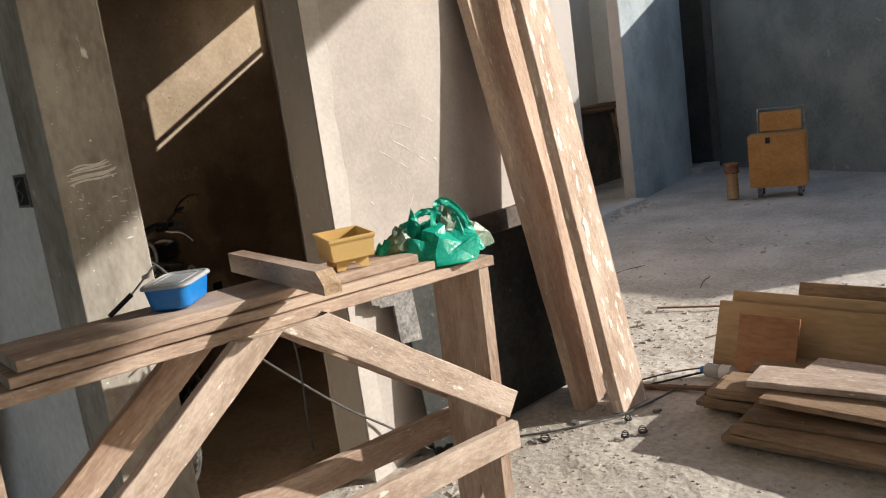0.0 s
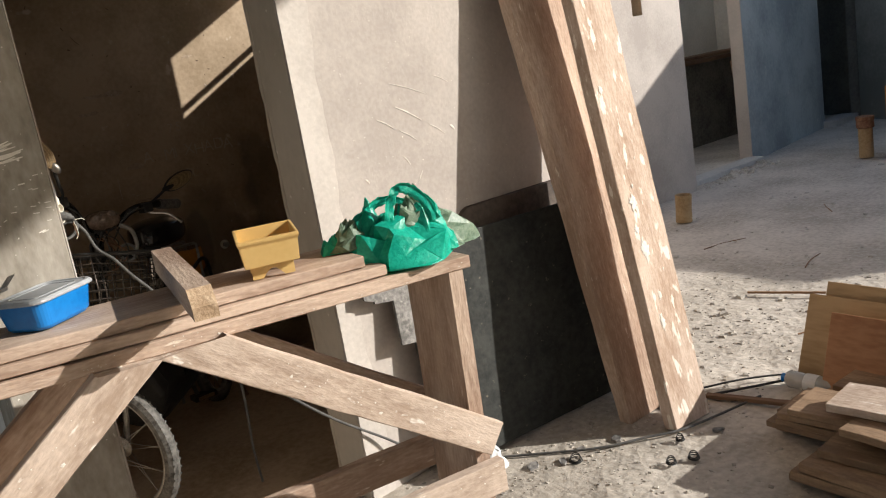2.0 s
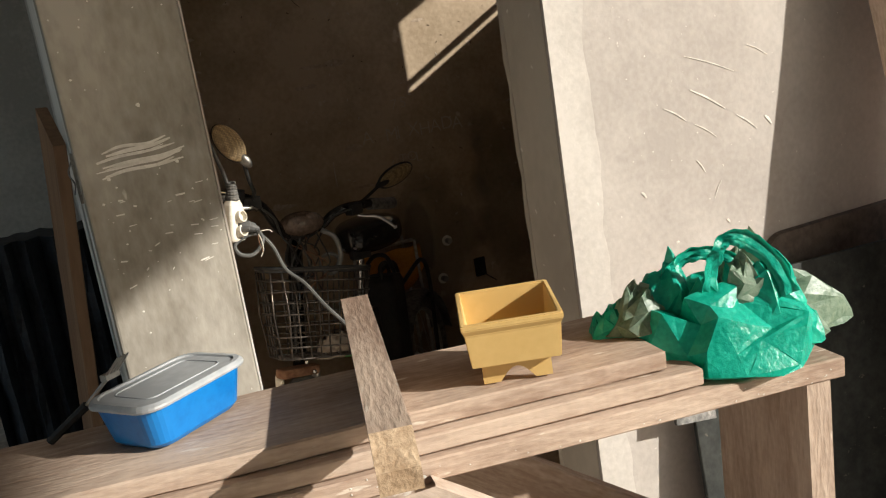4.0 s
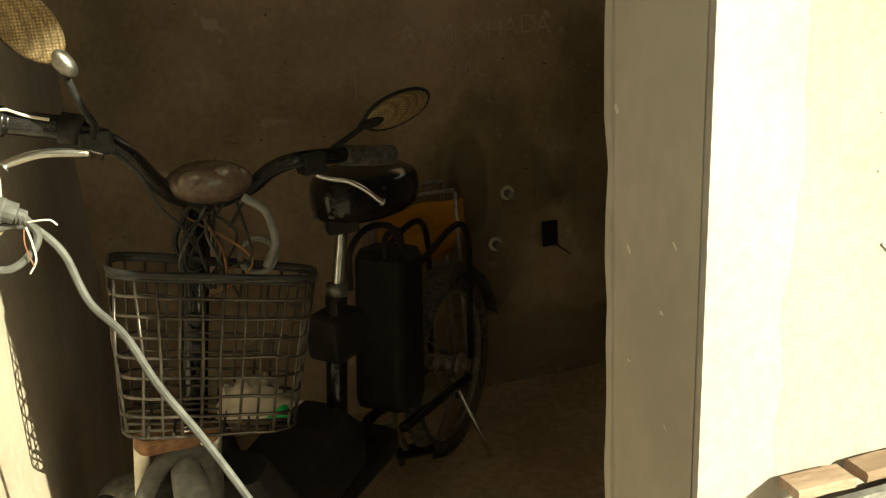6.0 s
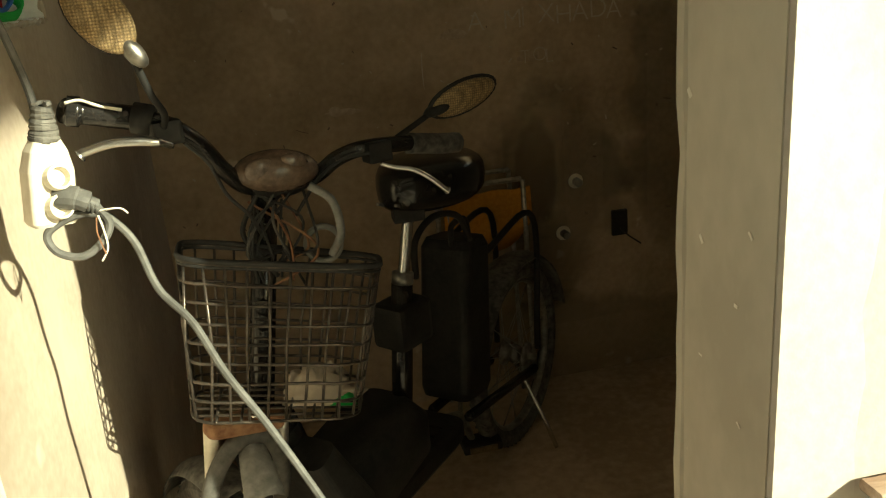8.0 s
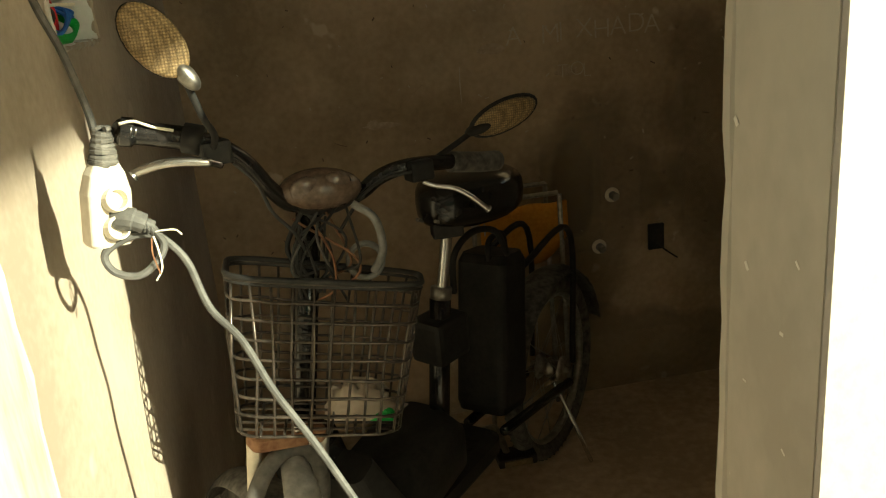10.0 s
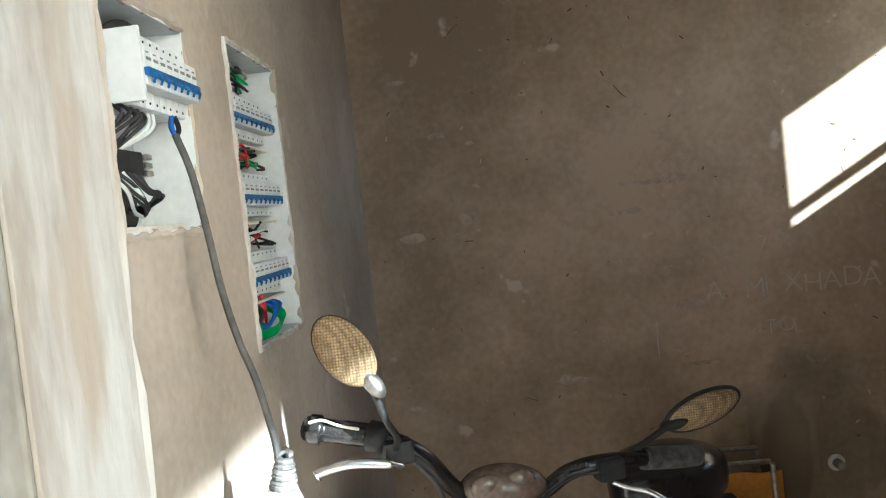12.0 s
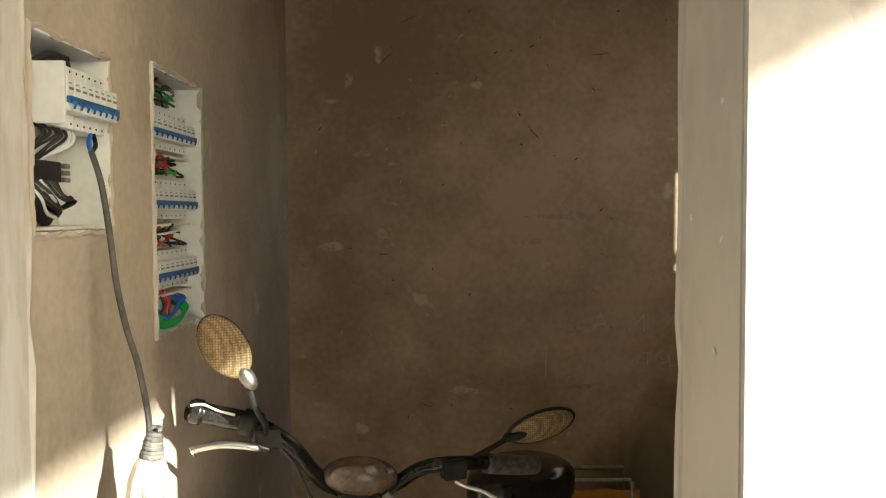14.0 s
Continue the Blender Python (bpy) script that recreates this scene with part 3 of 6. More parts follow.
def build_tray():
    t = thing("plastic_tray", Matrix.Translation((0.25, -0.545, ZT + 0.009)) @ Matrix.Rotation(radians(-24), 4, "Z") @ Matrix.Diagonal((1.0, 1.6, 0.9, 1)), "mustard-yellow plastic tray on arched feet standing on planks", "tray")
    bm = bmesh.new()
    # open bin with flared walls and a rim
    outer = [(0.055, 0.036, 0.03), (0.0585, 0.0385, 0.075), (0.0585, 0.0385, 0.078), (0.062, 0.042, 0.087), (0.062, 0.042, 0.094), (0.056, 0.036, 0.094), (0.05, 0.031, 0.034)]
    rings = [[bm.verts.new((sx * x, sy * y, z)) for sx, sy in ((-1, -1), (1, -1), (1, 1), (-1, 1))] for x, y, z in outer]
    for a, b in zip(rings, rings[1:]):
        for k in range(4):
            bm.faces.new((a[k], a[(k + 1) % 4], b[(k + 1) % 4], b[k]))
    bm.faces.new(rings[0][::-1])
    bm.faces.new(rings[-1])
    for v in bm.verts:
        if v.co.y > 0 and v.co.z > 0.07:
            v.co.z += 0.008
    bmesh.ops.recalc_face_normals(bm, faces=bm.faces)
    bmesh.ops.bevel(bm, geom=[e for e in bm.edges], offset=0.0012, segments=2, affect="EDGES")
    part("bin", bm, "yellow", t)
    for y in (-0.026, 0.022):
        # arched foot panel
        bm = bmesh.new()
        arc = [(-0.022 + 0.044 * k / 8, 0.02 * math.sin(math.pi * k / 8)) for k in range(9)]
        pts = [(-0.043, 0.0), *arc, (0.043, 0.0), (0.043, 0.031), (-0.043, 0.031)]
        f = bm.faces.new([bm.verts.new((x, y, z)) for x, z in pts])
        ex = bmesh.ops.extrude_face_region(bm, geom=[f])
        bmesh.ops.translate(bm, vec=(0, 0.004, 0), verts=[v for v in ex["geom"] if isinstance(v, bmesh.types.BMVert)])
        bmesh.ops.recalc_face_normals(bm, faces=bm.faces)
        part("foot", bm, "yellow", t)


build_tray()


def rounded_rect(a, b, r, n=6):
    out = []
    for cx, cy, q in ((a - r, b - r, 0), (-a + r, b - r, 1), (-a + r, -b + r, 2), (a - r, -b + r, 3)):
        for k in range(n + 1):
            w = math.pi / 2 * (q + k / n)
            out.append((cx + r * math.cos(w), cy + r * math.sin(w)))
    return out


def loft(rows, cap=True):
    """rows: (half length, half width, corner radius, z)."""
    bm = bmesh.new()
    rings = [[bm.verts.new((x, y, z)) for x, y in rounded_rect(a, b, r)] for a, b, r, z in rows]
    n = len(rings[0])
    for p, q in zip(rings, rings[1:]):
        for k in range(n):
            bm.faces.new((p[k], p[(k + 1) % n], q[(k + 1) % n], q[k]))
    if cap:
        bm.faces.new(rings[0][::-1])
        bm.faces.new(rings[-1])
    return bm


def build_tub():
    t = thing("lunch_tub", Matrix.Translation((-0.153, -0.402, ZT + 0.0185)) @ Matrix.Rotation(radians(36), 4, "Z") @ Matrix.Diagonal((1.04, 0.92, 1.0, 1)), "blue plastic food tub with cloudy lid on the planks", "food tub")
    part("tub", loft([(0.062, 0.045, 0.02, 0), (0.068, 0.05, 0.022, 0.006), (0.077, 0.057, 0.024, 0.052)]), "blue_plastic", t, smooth=False)
    lid = part("lid", loft([(0.078, 0.058, 0.024, 0.051), (0.083, 0.063, 0.027, 0.052), (0.084, 0.064, 0.028, 0.0545), (0.083, 0.063, 0.027, 0.057), (0.080, 0.060, 0.026, 0.0605), (0.074, 0.054, 0.022, 0.061), (0.072, 0.052, 0.021, 0.059)]), "lid", t, "cloudy translucent lid")
    bm = bmesh.new()
    tube(bm, [(x, y, 0.0592) for x, y in rounded_rect(0.056, 0.037, 0.012)], 0.0011, 6, True)
    part("ridge", bm, "lid", lid)


build_tub()


def build_fork():
    t = thing("table_fork", Matrix.Translation((-0.30, -0.35, ZT + 0.0205)) @ Matrix.Rotation(radians(-48), 4, "Z") @ Matrix.Scale(1.25, 4), "fork with black handle leaning on the tub", "fork")
    part("handle", rod([(0.0, -0.0, 0.004), (0.04, 0.018, 0.035)], 0.0045, 8), "black", t)
    bm = bmesh.new()
    tube(bm, [(0.04, 0.018, 0.035), (0.065, 0.03, 0.06)], 0.002, 6)
    box(bm, (0.062, 0.022, 0.058), (0.07, 0.04, 0.064))
    for k in range(4):
        y = 0.024 + 0.0045 * k
        tube(bm, [(0.068, y, 0.062), (0.085, y + 0.004, 0.08)], 0.0011, 5)
    part("tines", bm, "steel", t)


build_fork()


def drape(seed, rx, ry, high, peak=(0, 0), folds=9, crush=1.0):
    """A limp crumpled bag: a dome of thin sheet broken into sharp flat facets."""
    rnd = random.Random(int(seed * 10))
    na, nr = 10 + folds, 6
    bm = bmesh.new()
    rings = []
    o = Vector((seed * 1.7, seed * 0.9, -seed))
    for j in range(nr + 1):
        q = 0.08 + 0.92 * j / nr
        ring = []
        for k in range(na):
            a = 2 * math.pi * (k + rnd.uniform(-0.35, 0.35) + 0.5 * (j % 2)) / na
            th = (q + rnd.uniform(-0.03, 0.03)) * radians(102)
            n = Vector((math.cos(a) * math.sin(th), math.sin(a) * math.sin(th), math.cos(th)))
            r = 1 + 0.34 * noise.noise(n * 1.3 + o) + crush * rnd.uniform(-0.16, 0.16)
            ring.append(bm.verts.new((n.x * rx * r + peak[0] * max(n.z, 0), n.y * ry * r + peak[1] * max(n.z, 0), max(0.002, n.z * high * (1 + 0.35 * noise.noise(n * 2.2 - o)) * (1 + crush * rnd.uniform(-0.16, 0.16))))))
        rings.append(ring)
    for a, b in zip(rings, rings[1:]):
        for k in range(na):
            v = (a[k], b[k], b[(k + 1) % na], a[(k + 1) % na])
            for t in (((0, 1, 2), (0, 2, 3)) if rnd.random() < 0.5 else ((0, 1, 3), (1, 2, 3))):
                bm.faces.new([v[i] for i in t])
    bm.faces.new(rings[0])
    bm.faces.new(rings[-1][::-1])
    bmesh.ops.recalc_face_normals(bm, faces=bm.faces)
    bmesh.ops.subdivide_edges(bm, edges=bm.edges[:], cuts=2, smooth=0.15, fractal=0.16, seed=int(seed))
    for v in bm.verts:
        v.co.z = max(0.001, v.co.z)
    return bm


def ribbon(pts, width, seed):
    """A crumpled flat strap of film along pts."""
    bm = bmesh.new()
    p = spline(pts, 8)
    rows = []
    for i, c in enumerate(p):
        d = (p[min(i + 1, len(p) - 1)] - p[max(i - 1, 0)]).normalized()
        side = d.cross(Vector((0, -1, 0.2))).normalized()
        nrm = d.cross(side)
        w = width * (0.85 + 0.3 * noise.noise((i * 0.5, seed, 0)))
        rows.append([c + side * (w * u) + nrm * (0.007 * noise.noise((i * 0.35, u * 2.5, seed)) + 0.004 * (1 if k % 2 else -1)) for k, u in enumerate((-0.5, -0.3, -0.1, 0.1, 0.3, 0.5))])
    front = [[bm.verts.new(v) for v in r] for r in rows]
    back = [[bm.verts.new(v + Vector((0, 0.0012, 0))) for v in r] for r in rows]
    for g, flip in ((front, False), (back, True)):
        for r0, r1 in zip(g, g[1:]):
            for k in range(5):
                f = (r0[k], r0[k + 1], r1[k + 1], r1[k])
                bm.faces.new(f[::-1] if flip else f)
    bmesh.ops.recalc_face_normals(bm, faces=bm.faces)
    return bm


def build_bag():
    t = thing("plastic_bag", Matrix.Translation((0.55, -0.60, TOP + 0.004)) @ Matrix.Rotation(radians(-14), 4, "Z"), "crumpled green plastic carrier bag on the trestle end", "plastic bag")

    def piece(name, material, label, at, turn, *args):
        bm = drape(*args)
        bmesh.ops.transform(bm, matrix=Matrix.Translation(at) @ Matrix.Rotation(radians(turn), 4, "Z"), verts=bm.verts)
        return part(name, bm, material, t, label)

    piece("bag", "green", "", (-0.005, -0.005, 0.0), 0, 3.1, 0.118, 0.09, 0.115, (0.015, 0.015), 7)
    piece("fold", "green", "", (-0.06, 0.045, 0.02), 20, 7.7, 0.058, 0.05, 0.108, (0.0, 0.0), 5, 0.55)
    piece("fold", "green", "", (-0.135, 0.045, 0.035), 10, 5.2, 0.04, 0.032, 0.05, (-0.01, 0.0), 4, 0.6)
    piece("fold", "green", "", (0.06, -0.015, 0.01), -25, 2.6, 0.062, 0.05, 0.108, (0.0, 0.0), 5)
    piece("inner_bag", "pale_green", "pale translucent bag", (-0.105, 0.035, 0.05), 15, 8.3, 0.052, 0.04, 0.058, (0.0, 0), 5)
    piece("inner_bag", "pale_green", "grey-green bag showing under the handle", (0.02, -0.015, 0.075), 0, 9.2, 0.036, 0.03, 0.056, (0.0, 0), 5)
    bm = drape(5.7, 0.082, 0.05, 0.118, (-0.05, 0.01), 8)
    for v in bm.verts:
        # the loose end trails over the trestle's end
        q = max(0.0, v.co.x - 0.01) / 0.08
        v.co.x += 0.012 * q
        v.co.y *= max(0.35, 1 - 0.35 * q)
    bmesh.ops.translate(bm, vec=(0.105, 0.02, 0.004), verts=bm.verts)
    part("inner_bag", bm, "pale_green", t, "pale translucent bag")
    for w, pts in ((0.026, [(-0.035, -0.03, 0.085), (-0.022, -0.025, 0.135), (0.0, -0.025, 0.166), (0.03, -0.03, 0.158), (0.058, -0.04, 0.125), (0.066, -0.055, 0.085)]), (0.022, [(-0.07, 0.03, 0.11), (-0.03, 0.03, 0.138), (0.012, 0.02, 0.135), (0.045, 0.015, 0.11)])):
        part("handle", ribbon(pts, w, w * 100), "green", t, "", True)


build_bag()

# ---- leaning planks ----
def leaning(name, foot_l, foot_r, top_shift, length, thick, label, material, seed):
    a = (Vector(foot_l) + Vector(foot_r)) / 2
    d = Vector(top_shift).normalized()
    w = (Vector(foot_r) - Vector(foot_l)).length
    side = (Vector(foot_r) - Vector(foot_l)).normalized()
    side = (side - d * side.dot(d)).normalized()
    bm = plank_bm(length, w, thick, seed, bevel=0.003, wobble=0.0016, cuts=24)
    m = Matrix.Translation(a - side * w / 2) @ Matrix((d, side, d.cross(side).normalized())).transposed().to_4x4()
    ob = link(name, bm, material)
    ob.matrix_world = m
    return tagged(ob, label, "plank", "planks leaning on the pier")


leaning("leaning_plank", (1.520, -0.395, 0.0), (1.70, -0.402, 0.0), (-0.01, 0.188, 1), 2.2, 0.05, "long heavy brown plank leaning on the pier in shade", "wood", 41)
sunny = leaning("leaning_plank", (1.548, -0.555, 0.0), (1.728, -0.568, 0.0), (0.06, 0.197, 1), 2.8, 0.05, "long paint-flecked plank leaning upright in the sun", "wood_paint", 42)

leaning("leaning_plank", (1.655, -0.345, 0.0), (1.835, -0.352, 0.0), (0.02, 0.165, 1), 2.1, 0.03, "thin grey-brown plank leaning between heavier ones", "wood", 43)

def splash(plank, x, y, r, seed):
    """A dried splash of white paint: a ragged blot with runs."""
    bm = bmesh.new()
    rim = []
    for k in range(36):
        a = 2 * math.pi * k / 36
        q = r * (0.7 + 0.9 * max(0, noise.noise((math.cos(a) * 3 + seed, math.sin(a) * 3, seed))) + 0.3 * noise.noise((math.cos(a) * 9, math.sin(a) * 9, seed)))
        rim.append(bm.verts.new((x + 1.35 * q * math.cos(a), y + 0.75 * q * math.sin(a), -0.0015)))
    mid = bm.verts.new((x, y, -0.003))
    for k in range(36):
        bm.faces.new((mid, rim[(k + 1) % 36], rim[k]))
    part("paint_splash", bm, "paint_smear", plank, "dried white paint", True)


for x, y, r in ((1.14, 0.03, 0.014), (0.811, 0.069, 0.007), (0.759, 0.056, 0.026), (0.669, 0.042, 0.014), (0.598, 0.06, 0.03), (0.44, 0.075, 0.013), (0.35, 0.06, 0.018), (0.9, 0.11, 0.005), (0.52, 0.12, 0.005)):
    splash(sunny, x, y, r, x * 7)

# ---- boards against the pier ----
def build_stepped_board():
    pts = [(0.783, 0.634), (0.817, 0.622), (0.817, 0.614), (0.886, 0.604), (0.879, 0.462), (1.02, 0.44), (1.02, 0.735), (0.79, 0.735)]
    bm = bmesh.new()
    f = bm.faces.new([bm.verts.new((x, -0.113 + 0.106 * z, z)) for x, z in pts])
    ex = bmesh.ops.extrude_face_region(bm, geom=[f])
    bmesh.ops.translate(bm, vec=(0, 0.009, 0), verts=[v for v in ex["geom"] if isinstance(v, bmesh.types.BMVert)])
    bmesh.ops.recalc_face_normals(bm, faces=bm.faces)
    tagged(link("stepped_board", bm, "grey_board"), "weathered grey board with stepped edge against the black board", "board")


build_stepped_board()


def slab(name, corners_lo, corners_hi, thick, label, category, material):
    """A board leaning between a foot line and a head line."""
    a, b = Vector(corners_lo[0]), Vector(corners_lo[1])
    c = Vector(corners_hi[0])
    u, v = (b - a), (c - a)
    bm = block((0, 0, -thick / 2), (u.length, v.length, thick / 2), 0.003)
    x = u.normalized()
    y = (v - x * v.dot(x)).normalized()
    ob = link(name, bm, material)
    ob.matrix_world = Matrix.Translation(a) @ Matrix((x, y, x.cross(y))).transposed().to_4x4()
    return tagged(ob, label, category)


slab("black_board", ((0.93, -0.10, 0.012), (1.93, -0.21, 0.012)), ((0.90, -0.018, 0.74), (1.9, -0.02, 0.74)), 0.012, "worn black sheet board leaning on the pier", "board", "slate")
for x0, x1, q in ((0.797, 0.862, 53), (0.877, 0.99, 54)):
    loose_plank("batten", Matrix.Translation((x0, -0.036, 0.7485)), x1 - x0, 0.03, 0.012, "short sawn batten lying along the black board's top edge", "wood", q, "battens on the black board", cuts=4)
bm = loft([(0.30, 0.38, 0.06, -0.012), (0.305, 0.385, 0.065, 0), (0.30, 0.38, 0.06, 0.012)])
ob = link("brown_panel", bm, "brown_panel")
ob.matrix_world = Matrix.Translation((1.53, -0.028, 0.425)) @ Matrix.Rotation(radians(-94), 4, "X")
tagged(ob, "dark brown round-cornered panel behind the black board", "panel")

# leaning board on the outer side of the west wall
bm = plank_bm(1.42, 0.24, 0.025, 51)
ob = link("leaning_board", bm, "wood_dark")
ob.matrix_world = between((-0.36, 1.02, 0.0), (-0.225, 0.52, 1.33), (1, 0, 0.2)) @ Matrix.Translation((0, -0.12, 0))
tagged(ob, "brown board leaning on the outer side of the wall", "board")

# socket box hole on the outer side of the wall
t = thing("socket_box", Matrix.Translation((-0.1905, 0.2, 1.22)), "open electrical back box with loose wires in the wall", "socket box")
bm = bmesh.new()
for lo, hi in (((-0.004, -0.037, -0.045), (0.001, -0.03, 0.045)), ((-0.004, 0.03, -0.045), (0.001, 0.037, 0.045)), ((-0.004, -0.03, 0.038), (0.001, 0.03, 0.045)), ((-0.004, -0.03, -0.045), (0.001, 0.03, -0.038))):
    box(bm, lo, hi)
part("rim", bm, "steel", t)
part("cavity", block((-0.003, -0.03, -0.038), (-0.001, 0.03, 0.038)), "black", t)
part("wire", rod([(-0.003, 0.0, 0.03), (-0.012, 0.008, 0.01), (-0.006, -0.006, -0.01), (-0.01, 0.004, -0.03)], 0.0015, 5), "gcable", t)


# ---- breaker boxes ----
def breaker_row(parent, y0, y1, z, x, n, tall=0.075):
    """A row of breakers with one blue toggle each, on a rail at depth x."""
    w = (y1 - y0) / n
    for k in range(n):
        a = y0 + k * w
        bm = bmesh.new()
        box(bm, (x - 0.05, a + 0.0006, z - tall * 0.5), (x - 0.012, a + w - 0.0006, z + tall * 0.5), 0.0015)
        box(bm, (x - 0.02, a + 0.0006, z - tall * 0.27), (x + 0.006, a + w - 0.0006, z + tall * 0.25), 0.0015)
        br = part("breaker", bm, "white", parent)
        bm = bmesh.new()
        box(bm, (x + 0.004, a + w * 0.02, z - tall * 0.15), (x + 0.0095, a + w * 0.98, z - tall * 0.04), 0.001)
        tube(bm, [(x + 0.007, a + w * 0.4, z - tall * 0.10), (x + 0.011, a + w * 0.5, z - tall * 0.17), (x + 0.0085, a + w * 0.62, z - tall * 0.23)], [0.0022, 0.0018, 0.0014], 6)
        part("toggle", bm, "blue_toggle", br)
        bm = bmesh.new()
        box(bm, (x + 0.0055, a + w * 0.2, z + tall * 0.06), (x + 0.0068, a + w * 0.8, z + tall * 0.1))
        box(bm, (x + 0.0055, a + w * 0.2, z + tall * 0.15), (x + 0.0068, a + w * 0.55, z + tall * 0.17))
        part("print", bm, "gcable", br)
        for q in (-0.42, 0.42):
            part("screw_hole", turned([(0.0015, 0), (0.0015, 0.0012)], Matrix.Translation((x - 0.0125, a + w / 2, z + tall * q)) @ Matrix.Rotation(math.pi / 2, 4, "Y"), 8), "black", br)


def shell(parent, P, depth=0.07):
    y0, y1, z0, z1 = P
    g = 0.002
    part("back", block((-depth - 0.004, y0 + g, z0 + g), (-depth, y1 - g, z1 - g)), "white", parent)
    for lo, hi in (((-depth, y0 + g, z0 + g), (0.002, y0 + g + 0.003, z1 - g)), ((-depth, y1 - g - 0.003, z0 + g), (0.002, y1 - g, z1 - g)), ((-depth, y0 + 0.006, z0 + g), (0.002, y1 - 0.006, z0 + g + 0.003)), ((-depth, y0 + 0.006, z1 - g - 0.003), (0.002, y1 - 0.006, z1 - g))):
        part("side", block(lo, hi), "white", parent)


def wires(parent, rnd, mats, n, y0, y1, z0, z1, x0=-0.06, x1=-0.015, r=0.0022):
    for k in range(n):
        p = [(rnd.uniform(x0, x1), rnd.uniform(y0, y1), z0 + (z1 - z0) * q / 4 + rnd.uniform(-0.006, 0.006)) for q in range(5)]
        rnd.shuffle(p) if rnd.random() < 0.3 else None
        part("wire", rod(p, r, 6, 5), mats[k % len(mats)], parent)


rnd = random.Random(9)
box2 = thing("breaker_box", Matrix.Translation((0, 0, 0)), "tall white recessed breaker box with three rows of breakers", "breaker box")
shell(box2, P2)
for z in (1.553, 1.437, 1.318):
    breaker_row(box2, P2[0] + 0.018, P2[1] - 0.012, z, -0.012, 9, 0.066)
    part("rail", block((-0.066, P2[0] + 0.006, z - 0.045), (-0.02, P2[1] - 0.006, z - 0.041)), "cream", box2)
wires(box2, rnd, ("bcable", "green_wire", "bcable", "gcable"), 12, P2[0] + 0.03, P2[1] - 0.05, 1.6, 1.636)
wires(box2, rnd, ("bcable", "bcable", "red_wire", "green_wire"), 12, P2[0] + 0.03, P2[1] - 0.04, 1.478, 1.505)
wires(box2, rnd, ("bcable", "white", "bcable", "red_wire"), 12, P2[0] + 0.03, P2[1] - 0.04, 1.36, 1.388)
for k in range(8):
    y = 0.625 + 0.014 * k + rnd.uniform(-0.004, 0.004)
    part("wire", rod([(-0.03, y, 1.283), (-0.022 + rnd.uniform(-0.01, 0.01), y + 0.006, 1.262), (-0.03, y + 0.012, 1.236)], 0.0026, 6), "red_wire" if k % 3 else "bcable", box2)
for k in range(10):
    o = 0.006 * k + rnd.uniform(-0.003, 0.003)
    part("wire", rod([(-0.04, 0.64 + o * 0.6, 1.262), (-0.02, 0.655 + o, 1.232 + rnd.uniform(0, 0.006)), (-0.012, 0.70 + o, 1.24 + 0.002 * k), (-0.016, 0.74 + o * 0.6, 1.262 + rnd.uniform(-0.004, 0.006)), (-0.045, 0.735 + o * 0.5, 1.276)], 0.0025, 6, 6), "blue_wire", box2)
for k in range(9):
    o = 0.005 * k + rnd.uniform(-0.003, 0.003)
    part("wire", rod([(-0.03, 0.61 + o * 0.4, 1.262), (-0.014, 0.65 + o, 1.226 + 0.001 * k), (-0.008, 0.71 + o, 1.224 + 0.0015 * k), (-0.012, 0.755 + o * 0.6, 1.242 + 0.0012 * k), (-0.04, 0.75 + o * 0.4, 1.262)], 0.0025, 6, 6), "green_wire", box2)

box1 = thing("breaker_box", Matrix.Translation((0, 0, 0)), "short white recessed breaker box with loose cables", "breaker box")
shell(box1, P1)
breaker_row(box1, 0.268, 0.41, 1.553, 0.014, 8, 0.075)
part("end_cover", block((-0.062, 0.262, 1.517), (0.019, 0.2674, 1.589), 0.001), "white", box1)
part("rail", block((-0.066, 0.225, 1.548), (-0.046, 0.42, 1.558)), "steel", box1)
part("terminal_block", block((-0.062, 0.225, 1.452), (-0.028, 0.35, 1.478), 0.003), "black", box1)
for k in range(3):
    part("terminal", block((-0.05, 0.362, 1.453 + 0.009 * k), (-0.03, 0.378, 1.459 + 0.009 * k), 0.001), "steel", box1)
for k in range(9):
    y = 0.236 + 0.009 * k
    j = [rnd.uniform(-0.008, 0.008) for _ in range(6)]
    part("wire", rod([(-0.02 + j[0], y + 0.012, 1.522), (-0.006 + j[1], y + 0.012 + j[2], 1.508), (-0.018 + j[3], y + j[4], 1.492), (-0.04 + j[5], y - 0.002, 1.474)], 0.0019, 7), "bcable", box1)
for k in range(2):
    part("wire", rod([(-0.01, 0.33 + 0.012 * k, 1.52), (-0.015, 0.335 + 0.012 * k, 1.50), (-0.04, 0.31, 1.478)], 0.0026, 6), "white", box1)
for k in range(8):
    j = [rnd.uniform(-0.007, 0.007) for _ in range(6)]
    part("wire", rod([(-0.025, 0.236 + 0.013 * k, 1.453), (-0.012 + j[0], 0.246 + 0.012 * k + j[1], 1.434 + j[2] * 0.5), (-0.014 + j[3], 0.29 + 0.009 * k + j[4], 1.413 + 0.003 * k), (-0.035, 0.345 + 0.003 * k, 1.409 + 0.002 * k + j[5] * 0.3), (-0.064, 0.375, 1.418)], 0.002, 7), "bcable" if k % 4 else "white", box1)
part("grommet", turned([(0.02, 0), (0.024, 0.004), (0.02, 0.008)], Matrix.Translation((-0.068, 0.375, 1.418)) @ Matrix.Rotation(math.pi / 2, 4, "Y"), 20), "black", box1)
